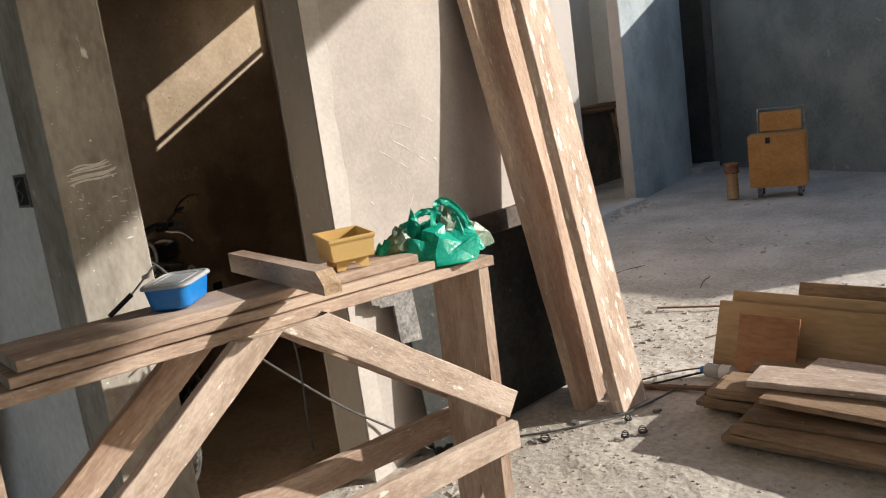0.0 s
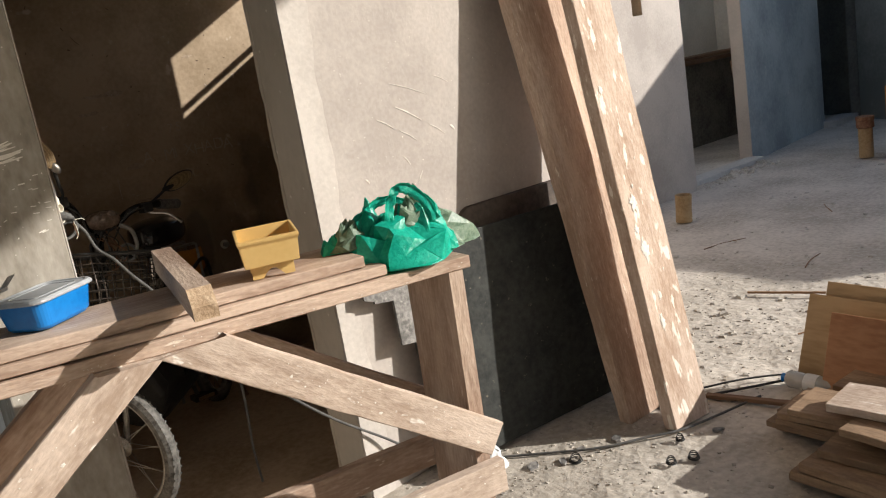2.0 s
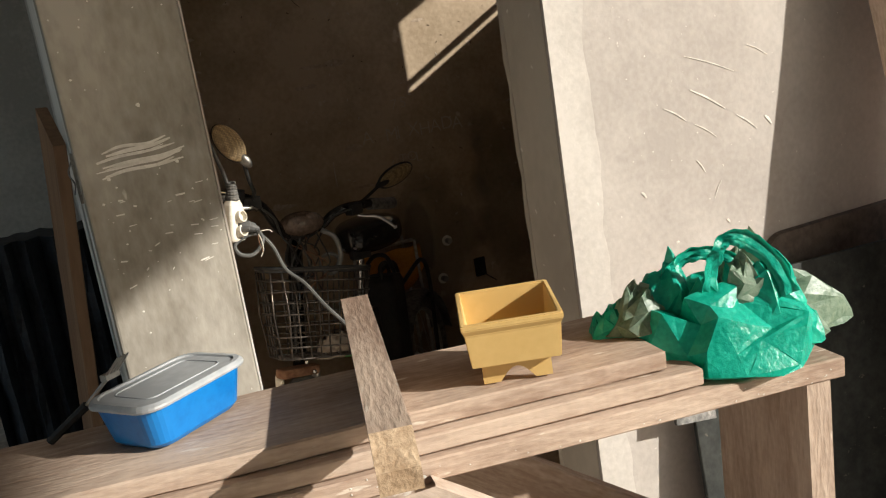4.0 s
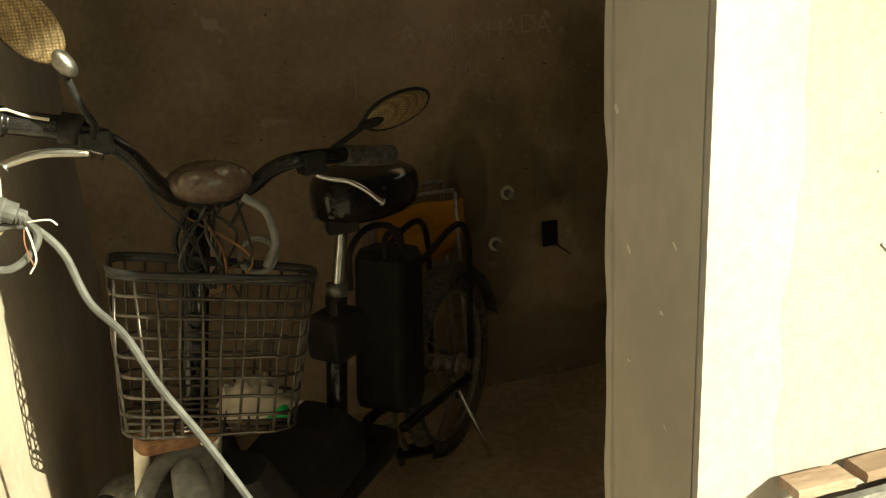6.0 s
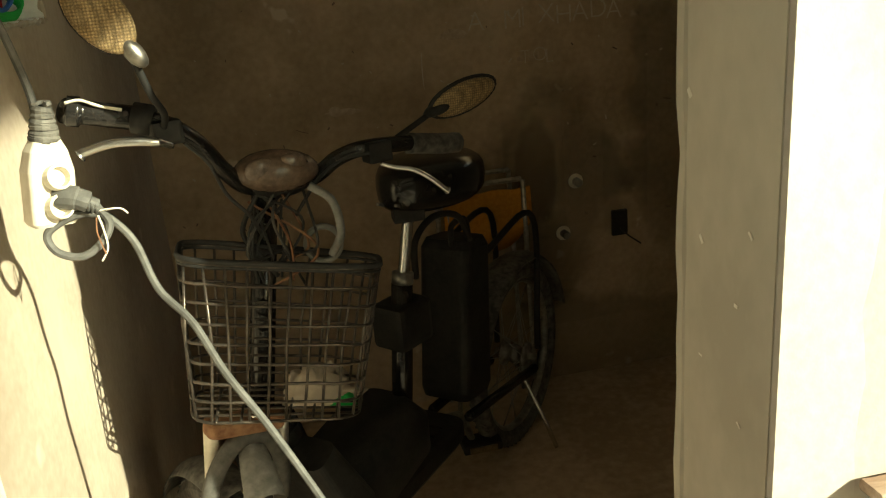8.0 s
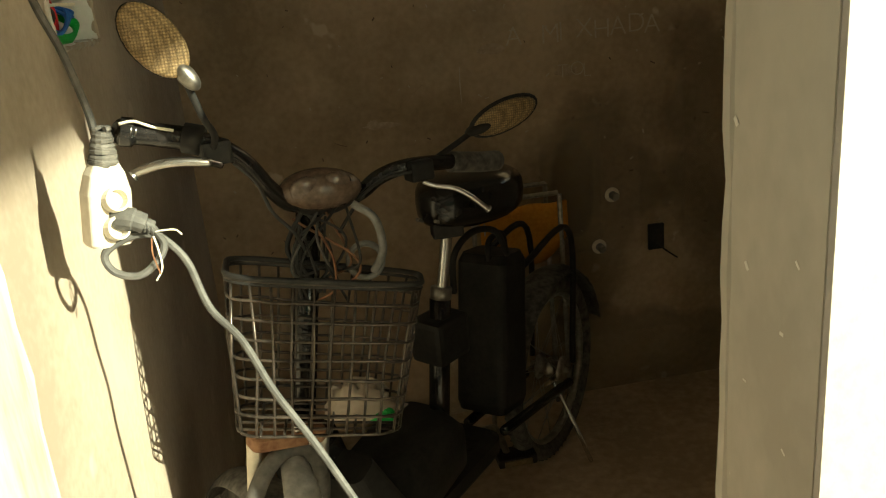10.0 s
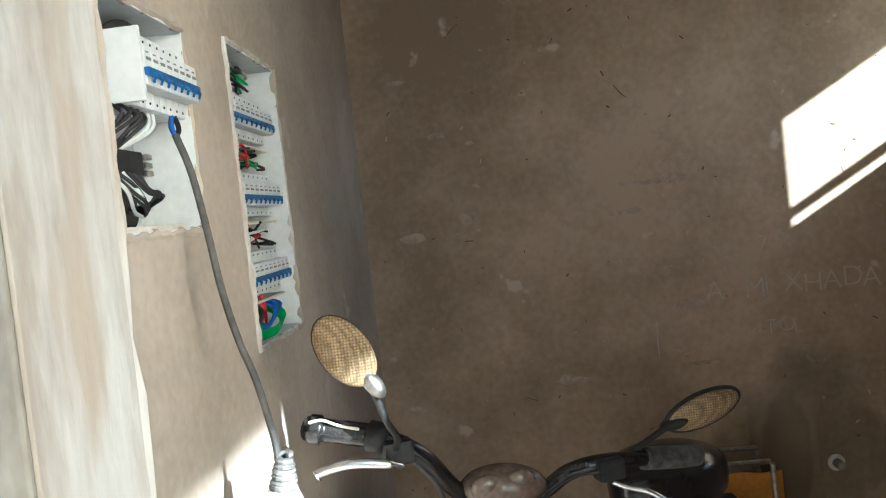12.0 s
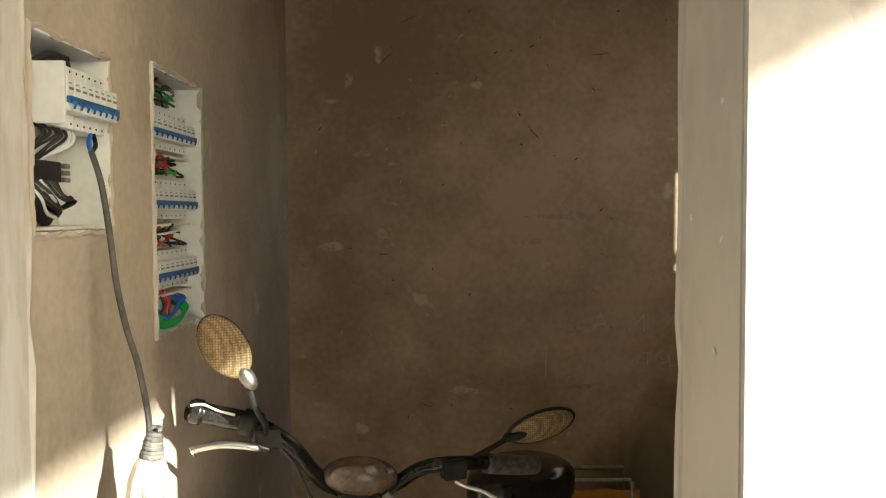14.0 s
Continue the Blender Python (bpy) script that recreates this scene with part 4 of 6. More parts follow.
for k in range(3):
    part("wire", rod([(-0.03, 0.28 + 0.02 * k, 1.59), (-0.02, 0.31 + 0.02 * k, 1.606), (-0.02, 0.35, 1.604), (-0.03, 0.38, 1.59)], 0.004, 6), "bcable", box1)
part("label_strip", block((-0.066, 0.25, 1.393), (-0.012, 0.41, 1.397)), "cream", box1)

# ---- ragged plaster round the recesses ----
for P in (P1, P2):
    y0, y1, z0, z1 = P
    loop = []
    for (ya, za), (yb, zb) in (((y0, z0), (y1, z0)), ((y1, z0), (y1, z1)), ((y1, z1), (y0, z1)), ((y0, z1), (y0, z0))):
        n = max(6, int(((ya - yb) ** 2 + (za - zb) ** 2) ** 0.5 / 0.009))
        loop += [(ya + (yb - ya) * k / n, za + (zb - za) * k / n) for k in range(n)]
    bm = bmesh.new()
    tube(bm, [(0.0006, y + 0.004 * noise.noise((y * 60, z * 60, 1)), z + 0.004 * noise.noise((y * 60, z * 60, 5))) for y, z in loop], [0.0045 + 0.003 * noise.noise((y * 45, z * 45, 9)) for y, z in loop], 6, True)
    structure("plaster_edge", bm, "reveal" if P is P2 else "clay_light", "ragged broken plaster edge round a recess", "trim")

# ---- charging lead ----
ext = thing("extension_lead", Matrix.Translation((0, 0, 0)), "dusty white extension socket hanging on a dark cable", "extension lead")
part("wire", rod([(0.0, 0.372, 1.515), (0.004, 0.357, 1.502), (0.012, 0.345, 1.489)], 0.003, 6), "blue_wire", ext, "blue core")
part("wire", rod([(0.0, 0.38, 1.515), (0.009, 0.365, 1.50), (0.012, 0.345, 1.489)], 0.003, 6), "bcable", ext)
part("cable", rod([(0.012, 0.345, 1.491), (0.025, 0.342, 1.45), (0.036, 0.337, 1.389), (0.046, 0.332, 1.322), (0.059, 0.328, 1.267), (0.074, 0.322, 1.225), (0.087, 0.317, 1.166), (0.09, 0.313, 1.135)], 0.0042, 8), "hose", ext)
BX = Matrix.Translation((0.0865, 0.312, 1.07)) @ Matrix.Rotation(radians(8), 4, "Y") @ Matrix.Rotation(radians(-52), 4, "Z")
bm = bmesh.new()
tube(bm, [((0.0065 + 0.006 * k / 108) * math.cos(k * 0.5236), (0.0065 + 0.006 * k / 108) * math.sin(k * 0.5236), 0.078 - 0.036 * k / 108 + 0.0016 * math.sin(k * 0.37)) for k in range(109)], 0.0034, 6)
bmesh.ops.transform(bm, matrix=BX, verts=bm.verts)
part("tape", bm, "rubber", ext, "black insulating tape")
bm = loft([(0.013, 0.021, 0.006, -0.044), (0.0155, 0.0235, 0.008, -0.04), (0.0155, 0.0235, 0.008, 0.012), (0.013, 0.019, 0.007, 0.032), (0.010, 0.013, 0.006, 0.044)])
bmesh.ops.transform(bm, matrix=BX, verts=bm.verts)
sockb = part("socket", bm, "cream", ext)
bm = bmesh.new()
tube(bm, [(-0.0158, 0.0, -0.042), (-0.0158, 0.002, 0.0), (-0.0152, 0.001, 0.014), (-0.0125, 0.0, 0.034)], 0.0009, 5)
bmesh.ops.transform(bm, matrix=BX, verts=bm.verts)
part("seam", bm, "gcable", sockb)
for z in (-0.024, 0.006):
    # a raised half-round shroud beside each outlet
    bm = turned([(0.0125, 0), (0.0135, 0.004), (0.0125, 0.013), (0.010, 0.014), (0.009, 0.004)], BX @ Matrix.Translation((0.0135, 0.0, z)) @ Matrix.Rotation(radians(74), 4, "Y"), 18)
    part("outlet", bm, "cream", ext)
plug = part("plug", rod([(0.091, 0.306, 1.052), (0.098, 0.303, 1.054), (0.111, 0.30, 1.052), (0.121, 0.30, 1.047), (0.13, 0.302, 1.041)], [0.0095] * 6 + [0.0125] * 12 + [0.011] * 8 + [0.007] * 7, 12), "lead", ext)
for k in range(3):
    part("rib", rod([(0.122 + 0.0035 * k, 0.2935, 1.0485 - 0.0022 * k), (0.124 + 0.0035 * k, 0.2905, 1.044 - 0.0022 * k), (0.122 + 0.0035 * k, 0.2935, 1.039 - 0.002 * k)], 0.0014, 5), "lead", plug)
lead = thing("charging_cable", Matrix.Translation((0, 0, 0)), "long grey charging cable looping down across the basket", "cable")
part("cable", rod([(0.129, 0.302, 1.041), (0.137, 0.305, 1.021), (0.128, 0.30, 1.004), (0.106, 0.298, 0.991), (0.082, 0.30, 0.999), (0.077, 0.302, 1.019), (0.104, 0.304, 1.033), (0.128, 0.308, 1.031), (0.141, 0.31, 1.02), (0.157, 0.31, 0.993), (0.172, 0.30, 0.943), (0.202, 0.28, 0.907), (0.229, 0.25, 0.856), (0.267, 0.22, 0.797), (0.317, 0.18, 0.705), (0.38, 0.125, 0.58), (0.468, 0.06, 0.468), (0.62, 0.0, 0.31), (0.79, -0.03, 0.17), (0.95, -0.1, 0.02), (1.09, -0.16, 0.006), (1.303, -0.40, 0.006), (1.45, -0.50, 0.006), (1.584, -0.58, 0.006), (1.9, -0.66, 0.006)], 0.0042, 8, 10), "lead", lead)
part("loose_core", rod([(0.13, 0.30, 1.036), (0.14, 0.298, 1.037), (0.152, 0.298, 1.036), (0.158, 0.298, 1.03)], 0.0011, 5), "cream", lead)
part("loose_core", rod([(0.129, 0.298, 1.032), (0.132, 0.295, 1.016), (0.132, 0.295, 0.997), (0.124, 0.295, 0.984)], 0.0011, 5), "cream", lead)
part("loose_core", rod([(0.127, 0.298, 1.03), (0.126, 0.292, 1.015), (0.13, 0.291, 0.992)], 0.0009, 5), "rust", lead)
hang = thing("hanging_cable", Matrix.Translation((0, 0, 0)), "thin black cable dangling behind the trestle", "cable")
part("cable", rod([(0.235, -0.33, 0.885), (0.232, -0.27, 0.86), (0.234, -0.29, 0.70), (0.238, -0.29, 0.59), (0.232, -0.29, 0.46), (0.236, -0.29, 0.37)], 0.003, 7), "hose", hang)

# ---- electric bicycle ----
def wpart(name, bm, material, parent, label="", smooth=True):
    root = parent
    while root.parent:
        root = root.parent
    bmesh.ops.translate(bm, vec=-root.matrix_basis.translation, verts=bm.verts)
    return part(name, bm, material, parent, label, smooth)


def ellipsoid(c, ax, ay, az, seg=20):
    """A rounded body with half axes as vectors."""
    bm = bmesh.new()
    bmesh.ops.create_uvsphere(bm, u_segments=seg, v_segments=seg // 2, radius=1.0)
    m = Matrix((Vector(ax), Vector(ay), Vector(az))).transposed().to_4x4()
    bmesh.ops.transform(bm, matrix=Matrix.Translation(c) @ m, verts=bm.verts)
    return bm


def build_wheel(bike, c, d, R=0.2, label=""):
    """A spoked wheel at c that rolls along d."""
    c, d, z = Vector(c), Vector((d[0], d[1], 0)).normalized(), Vector((0, 0, 1))
    n = d.cross(z)
    bm = bmesh.new()
    tube(bm, ring_pts(c, R - 0.024, d, z, 48), 0.024, 10, True)
    # tread blocks
    for k in range(120):
        a = 2 * math.pi * k / 120
        o = d * math.cos(a) + z * math.sin(a)
        tv = z * math.cos(a) - d * math.sin(a)
        s = 0.009 * (1 if k % 2 else -1)
        q = c + o * (R - 0.002) + n * s
        m = Matrix.Translation(q) @ Matrix((o, n, tv)).transposed().to_4x4()
        box(bm, (-0.004, -0.008, -0.0028), (-0.0002, 0.008, 0.0028), 0, m @ Matrix.Rotation(0.5 if k % 2 else -0.5, 4, "X"))
    w = wpart("wheel", bm, "rubber", bike, label, False)
    bm = bmesh.new()
    tube(bm, ring_pts(c, R - 0.048, d, z, 48), 0.009, 8, True, 1.3)
    wpart("rim", bm, "steel", w)
    rot = Matrix.Translation(c) @ Matrix((d, z, n)).transposed().to_4x4()
    wpart("hub", turned([(0.010, -0.058), (0.010, -0.042), (0.026, -0.040), (0.036, -0.034), (0.036, -0.029), (0.024, -0.025), (0.022, -0.010), (0.027, -0.007), (0.027, 0.007), (0.022, 0.010), (0.024, 0.025), (0.036, 0.029), (0.036, 0.034), (0.026, 0.040), (0.010, 0.042), (0.010, 0.058)], rot, 24), "steel", w)
    bm = bmesh.new()
    for k in range(28):
        a = 2 * math.pi * k / 28
        b = a + (0.35 if k % 2 else -0.35)
        e = n * (0.02 if k % 4 < 2 else -0.02)
        tube(bm, [c + (d * math.cos(a) + z * math.sin(a)) * 0.034 + e * 1.55, c + (d * math.cos(b) + z * math.sin(b)) * (R - 0.052)], 0.0012, 4)
    wpart("spokes", bm, "steel", w)
    return w


def build_fender(bike, c, d, R, a0, a1, width=0.07):
    c, d, z = Vector(c), Vector((d[0], d[1], 0)).normalized(), Vector((0, 0, 1))
    n = d.cross(z)
    bm = bmesh.new()
    rows = []
    for k in range(17):
        a = radians(a0 + (a1 - a0) * k / 16)
        o = d * math.cos(a) + z * math.sin(a)
        row = []
        for q in range(7):
            u = -1 + 2 * q / 6
            row.append(c + o * (R - 0.016 * u * u) + n * (u * width / 2))
        rows.append([bm.verts.new(p) for p in row] + [bm.verts.new(p - o * 0.003) for p in row[::-1]])
    for p, q in zip(rows, rows[1:]):
        for k in range(14):
            bm.faces.new((p[k], p[(k + 1) % 14], q[(k + 1) % 14], q[k]))
    bm.faces.new(rows[0][::-1])
    bm.faces.new(rows[-1])
    return wpart("fender", bm, "rubber", bike)


def build_basket(bike):
    top = [Vector(p) for p in ((0.168, 0.478, 0.912), (0.430, 0.492, 0.856), (0.446, 0.645, 0.822), (0.160, 0.64, 0.893))]
    bot = [Vector(p) for p in ((0.152, 0.447, 0.70), (0.372, 0.472, 0.648), (0.392, 0.60, 0.622), (0.146, 0.60, 0.675))]

    def ring(v):
        c = [b.lerp(t, v) for t, b in zip(top, bot)]
        out = []
        for k in range(4):
            p, q, r = c[k - 1], c[k], c[(k + 1) % 4]
            a, b = q.lerp(p, 0.28), q.lerp(r, 0.24)
            for i in range(6):
                s = i / 5
                out.append((a.lerp(q, s)).lerp(q.lerp(b, s), s))
        return out

    bm = bmesh.new()
    tube(bm, ring(1.02), 0.0042, 8, True)
    tube(bm, ring(0.985), 0.0026, 6, True)
    b = wpart("basket", bm, "black", bike, "bent wire front basket")

    def wire(pts, r, closed=False):
        w = bmesh.new()
        tube(w, pts, r, 6, closed)
        wpart("wire", w, "wire_mesh", b)

    for k in range(9):
        wire([q_ + Vector((0, 0, 0.004 * noise.noise((q_.x * 20, q_.y * 20, k)))) for q_ in ring(k / 8)], 0.0023, True)
    lo, hi = ring(0.0), ring(1.0)

    def along(pts, s):
        n = len(pts)
        L = [(pts[(i + 1) % n] - pts[i]).length for i in range(n)]
        d = s * sum(L)
        for i in range(n):
            if d <= L[i]:
                return pts[i].lerp(pts[(i + 1) % n], d / L[i])
            d -= L[i]
        return pts[0]

    for k in range(28):
        p, q = along(lo, k / 28), along(hi, k / 28)
        bend = Vector((noise.noise((k * 1.7, 0, 0)), noise.noise((k * 1.7, 5, 0)), 0)) * 0.014
        wire([q, q.lerp(p, 0.5) + bend, p], 0.0021)
    for k in range(1, 7):
        wire([bot[0].lerp(bot[1], k / 7), bot[3].lerp(bot[2], k / 7)], 0.0021)
        if k < 5:
            wire([bot[0].lerp(bot[3], k / 5), bot[1].lerp(bot[2], k / 5)], 0.0021)
    return b


def build_bike():
    bike = thing("electric_bicycle", Matrix.Translation((0.45, 1.0, 0.0)), "dusty black electric bicycle with wire basket parked in the alcove", "bicycle")
    fw, fd = (0.157, 0.60, 0.25), (0.45, -0.89)
    rw, rd = (0.86, 1.36, 0.25), (0.66, 0.75)
    build_wheel(bike, fw, fd, 0.25, "front wheel with hub motor and worn tyre")
    build_wheel(bike, rw, rd, 0.25)
    build_fender(bike, fw, fd, 0.278, 78, 150)
    build_fender(bike, rw, rd, 0.28, 10, 170, 0.09)
    h = Vector((0.89, 0.45, 0)).normalized()
    H = Vector((0.29, 0.665, 0.95))
    crown = Vector((0.225, 0.64, 0.555))
    wpart("head_tube", rod([H, crown], 0.02, 12), "black_gloss", bike)
    for s, top in ((-1, Vector((0.160, 0.565, 0.625))), (1, Vector((0.262, 0.60, 0.60)))):
        wpart("fork_leg", rod([top, top.lerp(Vector(fw) + h * 0.055 * s, 0.4), Vector(fw) + h * 0.055 * s], [0.0115] * 9 + [0.010] * 8, 10), "cream" if s < 0 else "steel", bike, "scuffed silver fork leg")
        wpart("fork_bolt", ellipsoid(top.lerp(Vector(fw) + h * 0.055 * s, 0.32) - Vector((0.012, 0.012, 0)), (0.01, 0, 0), (0, 0.01, 0), (0, 0, 0.013), 10), "steel", bike)
    plate = loft([(0.058, 0.02, 0.012, -0.011), (0.06, 0.022, 0.013, -0.007), (0.06, 0.022, 0.013, 0.007), (0.058, 0.02, 0.012, 0.011)])
    bmesh.ops.transform(plate, matrix=between((0.209, 0.565, 0.624), (0.27, 0.592, 0.609)), verts=plate.verts)
    crown_plate = wpart("crown_plate", plate, "rust", bike, "dusty brown fork crown under the basket", False)
    for q in ((0.165, 0.535, 0.634), (0.228, 0.53, 0.652), (0.246, 0.545, 0.617)):
        wpart("bolt", ellipsoid(q, (0.006, 0, 0), (0, 0.004, 0), (0, 0, 0.006), 10), "chrome", crown_plate)
    wpart("stem", rod([crown + Vector((0, -0.02, 0.06)), crown + Vector((0, 0, -0.02))], 0.02, 12), "black_gloss", bike)
    arch = [Vector((0.195, 0.56, 0.505)) + h * (0.062 * math.cos(radians(a))) + Vector((0.0, 0.0, 0.098 * math.sin(radians(a)))) + Vector((0.014, 0, 0)) * math.sin(radians(a)) for a in range(-20, 201, 11)]
    bm = bmesh.new()
    tube(bm, arch, 0.014, 10, flat=0.7)
    guard = wpart("mudguard", bm, "hose", bike, "scuffed dark plastic mudguard")
    bm = bmesh.new()
    rows = []
    for k in range(9):
        q = k / 8
        c = Vector((0.211, 0.565, 0.596)).lerp(Vector((0.226, 0.485, 0.545)), q) + Vector((0, 0, 0.012 * math.sin(math.pi * q)))
        w = 0.020 + 0.012 * q
        ring = [c + h * (w * u) + Vector((0, 0, -0.014 * u * u)) for u in (-1, -0.6, -0.2, 0.2, 0.6, 1)]
        rows.append([bm.verts.new(v) for v in ring] + [bm.verts.new(v - Vector((0, 0, 0.003))) for v in ring[::-1]])
    for r0, r1 in zip(rows, rows[1:]):
        for k in range(12):
            bm.faces.new((r0[k], r0[(k + 1) % 12], r1[(k + 1) % 12], r1[k]))
    bm.faces.new(rows[0][::-1])
    bm.faces.new(rows[-1])
    bmesh.ops.recalc_face_normals(bm, faces=bm.faces)
    wpart("guard_tip", bm, "gcable", guard, "pale grey tip")
    bar = rod([(0.135, 0.575, 1.09), (0.175, 0.572, 1.078), (0.212, 0.59, 1.045), (0.24, 0.62, 0.995), (0.268, 0.645, 0.962), (0.315, 0.665, 0.955), (0.365, 0.67, 0.958), (0.405, 0.67, 0.982), (0.45, 0.672, 0.992), (0.53, 0.70, 0.985)], 0.0125, 12, 8)
    hb = wpart("handlebar", bar, "black_gloss", bike)
    wpart("grip", rod([(0.06, 0.563, 1.11), (0.063, 0.564, 1.109), (0.08, 0.566, 1.105), (0.11, 0.571, 1.097), (0.14, 0.576, 1.089)], [0.008] * 2 + [0.017] * 6 + [0.02] * 8 + [0.016] * 8 + [0.0165] * 9, 14), "black_gloss", hb, "black rubber grip with pale stripe")
    wpart("grip_stripe", rod([(0.066, 0.548, 1.121), (0.085, 0.549, 1.122), (0.105, 0.553, 1.112), (0.13, 0.56, 1.103)], 0.0022, 5), "cream", hb)
    wpart("grip", rod([(0.52, 0.697, 0.985), (0.575, 0.73, 0.972), (0.61, 0.755, 0.965)], 0.017, 12), "rubber", hb)
    wpart("brake_lever", rod([(0.185, 0.545, 1.052), (0.165, 0.53, 1.062), (0.12, 0.525, 1.067), (0.085, 0.525, 1.061), (0.075, 0.524, 1.056)], [0.005] * 6 + [0.0065] * 20 + [0.0065] * 5 + [0.009, 0.009], 10), "chrome", hb, "polished brake lever")
    wpart("brake_lever", rod([(0.468, 0.655, 0.968), (0.487, 0.645, 0.962), (0.513, 0.64, 0.956), (0.538, 0.64, 0.94), (0.56, 0.643, 0.919), (0.566, 0.645, 0.914)], [0.004] * 32 + [0.004] * 6 + [0.0065] * 3, 8), "chrome", hb, "polished brake lever")
    wpart("lever_mount", block((-0.02, -0.016, -0.018), (0.02, 0.016, 0.014), 0.005, Matrix.Translation((0.178, 0.56, 1.07)) @ Matrix.Rotation(radians(20), 4, "Z")), "black", hb, smooth=False)
    wpart("lever_mount", block((-0.02, -0.016, -0.016), (0.02, 0.016, 0.016), 0.005, Matrix.Translation((0.465, 0.668, 0.985)) @ Matrix.Rotation(radians(20), 4, "Z")), "black", hb, smooth=False)
    wpart("collar", rod([(0.14, 0.573, 1.09), (0.165, 0.57, 1.083)], 0.021, 14), "black", hb)
    # mirrors
    for base, mid, c, ux, uz in (((0.178, 0.548, 1.075), [(0.184, 0.53, 1.096), (0.175, 0.51, 1.125)], (0.139, 0.478, 1.222), (0.0285, 0.0055, -0.043), (0.0245, 0.009, 0.019)), ((0.462, 0.66, 0.985), [(0.498, 0.69, 0.996), (0.53, 0.695, 1.012)], (0.616, 0.712, 1.046), (0.060, 0.010, 0.019), (-0.01, -0.004, 0.026))):
        mir = wpart("mirror", ellipsoid(c, ux, uz, Vector(ux).cross(Vector(uz)).normalized() * 0.009, 24), "black", bike)
        nrm = Vector(ux).cross(Vector(uz)).normalized()
        if nrm.y > 0:
            nrm = -nrm
        # mirror glass: amber colour stands in for the reflected brown wall
        wpart("reflector", ellipsoid(Vector(c) + nrm * 0.005, Vector(ux) * (0.975 if ux[2] < 0 else 0.9), Vector(uz) * (0.965 if ux[2] < 0 else 0.84), nrm * 0.008, 24), "amber", mir, "dusty patterned mirror glass, brown wall's reflection put into its amber")
        wpart("stalk", rod([base, *mid, Vector(c) - Vector(ux) * (-0.85 if ux[2] < 0 else 0.85)], 0.0048, 8), "black", mir)
        e = Vector(c) - Vector(ux) * (-0.8 if ux[2] < 0 else 0.8)
        wpart("socket", ellipsoid(e + Vector(ux) * (0.25 if ux[2] < 0 else 0.1), Vector(ux) * 0.42, Vector(uz) * 0.36, nrm * 0.015, 14), "steel" if ux[2] < 0 else "black", mir)
    # dial, lamp and wiring at the stem
    dial = wpart("dial", ellipsoid((0.312, 0.645, 0.98), (0.062, 0.014, -0.004), (-0.008, 0.03, 0.012), (0.0, -0.012, 0.03), 24), "dust", bike, "dusty clear-faced instrument dial")
    wpart("dial_back", ellipsoid((0.308, 0.662, 0.97), (0.06, 0.014, -0.004), (-0.008, 0.03, 0.01), (0.0, -0.012, 0.034), 20), "black", dial)
    for k, (x, y) in enumerate(((0.29, 0.628), (0.335, 0.64))):
        wpart("gauge", ellipsoid((x, y - 0.006, 0.986), (0.024, 0.005, 0), (0, 0.012, 0.004), (0, -0.008, 0.021), 18), "lens", dial)
    rnd = random.Random(4)
    loom = wpart("wiring", rod([(0.28, 0.65, 0.95), (0.25, 0.63, 0.90), (0.27, 0.625, 0.86), (0.29, 0.64, 0.82)], 0.004, 6), "bcable", bike, "tangle of wires under the dial")
    for k in range(14):
        a = Vector((rnd.uniform(0.25, 0.35), 0.645, rnd.uniform(0.93, 0.955)))
        b = Vector((rnd.uniform(0.24, 0.36), rnd.uniform(0.60, 0.64), rnd.uniform(0.86, 0.91)))
        c = Vector((rnd.uniform(0.26, 0.33), 0.64, rnd.uniform(0.78, 0.87)))
        wpart("wire", rod([a, b, c], 0.0022, 5), ("bcable", "bcable", "bcable", "rust", "hose")[k % 5], loom)
    wpart("brake_cable", rod([(0.2, 0.56, 1.05), (0.225, 0.56, 1.02), (0.24, 0.58, 0.97), (0.265, 0.6, 0.93), (0.28, 0.64, 0.88)], 0.003, 6), "bcable", bike)
    wpart("brake_cable", rod([(0.45, 0.64, 0.99), (0.41, 0.64, 0.985), (0.37, 0.64, 0.96), (0.33, 0.64, 0.91)], 0.003, 6), "bcable", bike)
    lockp = [Vector((0.355, 0.63, 0.955)), Vector((0.385, 0.62, 0.93)), Vector((0.392, 0.62, 0.88)), Vector((0.375, 0.625, 0.845))]
    wpart("cable_lock", rod(lockp, 0.0065, 8), "gcable", bike, "dusty coiled cable lock")
    bm = bmesh.new()
    tube(bm, ring_pts((0.365, 0.64, 0.86), 0.026, (1, 0, 0), (0, 0.2, 1), 24), 0.005, 8, True)
    wpart("lock_coil", bm, "gcable", bike)
    build_basket(bike)
    # step-through body
    bd, bn = Vector((0.66, 0.75, 0)).normalized(), Vector((0.75, -0.66, 0)).normalized()
    body = Matrix.Translation((0.25, 0.68, 0)) @ Matrix((bd, -bn, Vector((0, 0, 1)))).transposed().to_4x4()
    bm = rod([(0.0, 0, 0.56), (0.06, 0, 0.40), (0.14, 0, 0.29), (0.30, 0, 0.245), (0.46, 0, 0.25)], 0.032, 12)
    bmesh.ops.transform(bm, matrix=body, verts=bm.verts)
    wpart("frame_tube", bm, "black_gloss", bike)
    deck = loft([(0.19, 0.075, 0.03, 0), (0.205, 0.088, 0.04, 0.02), (0.205, 0.088, 0.04, 0.05), (0.19, 0.078, 0.035, 0.06)])
    bmesh.ops.transform(deck, matrix=body @ Matrix.Translation((0.29, 0, 0.25)), verts=deck.verts)
    dk = wpart("deck", deck, "black", bike, smooth=False)
    bm = bmesh.new()
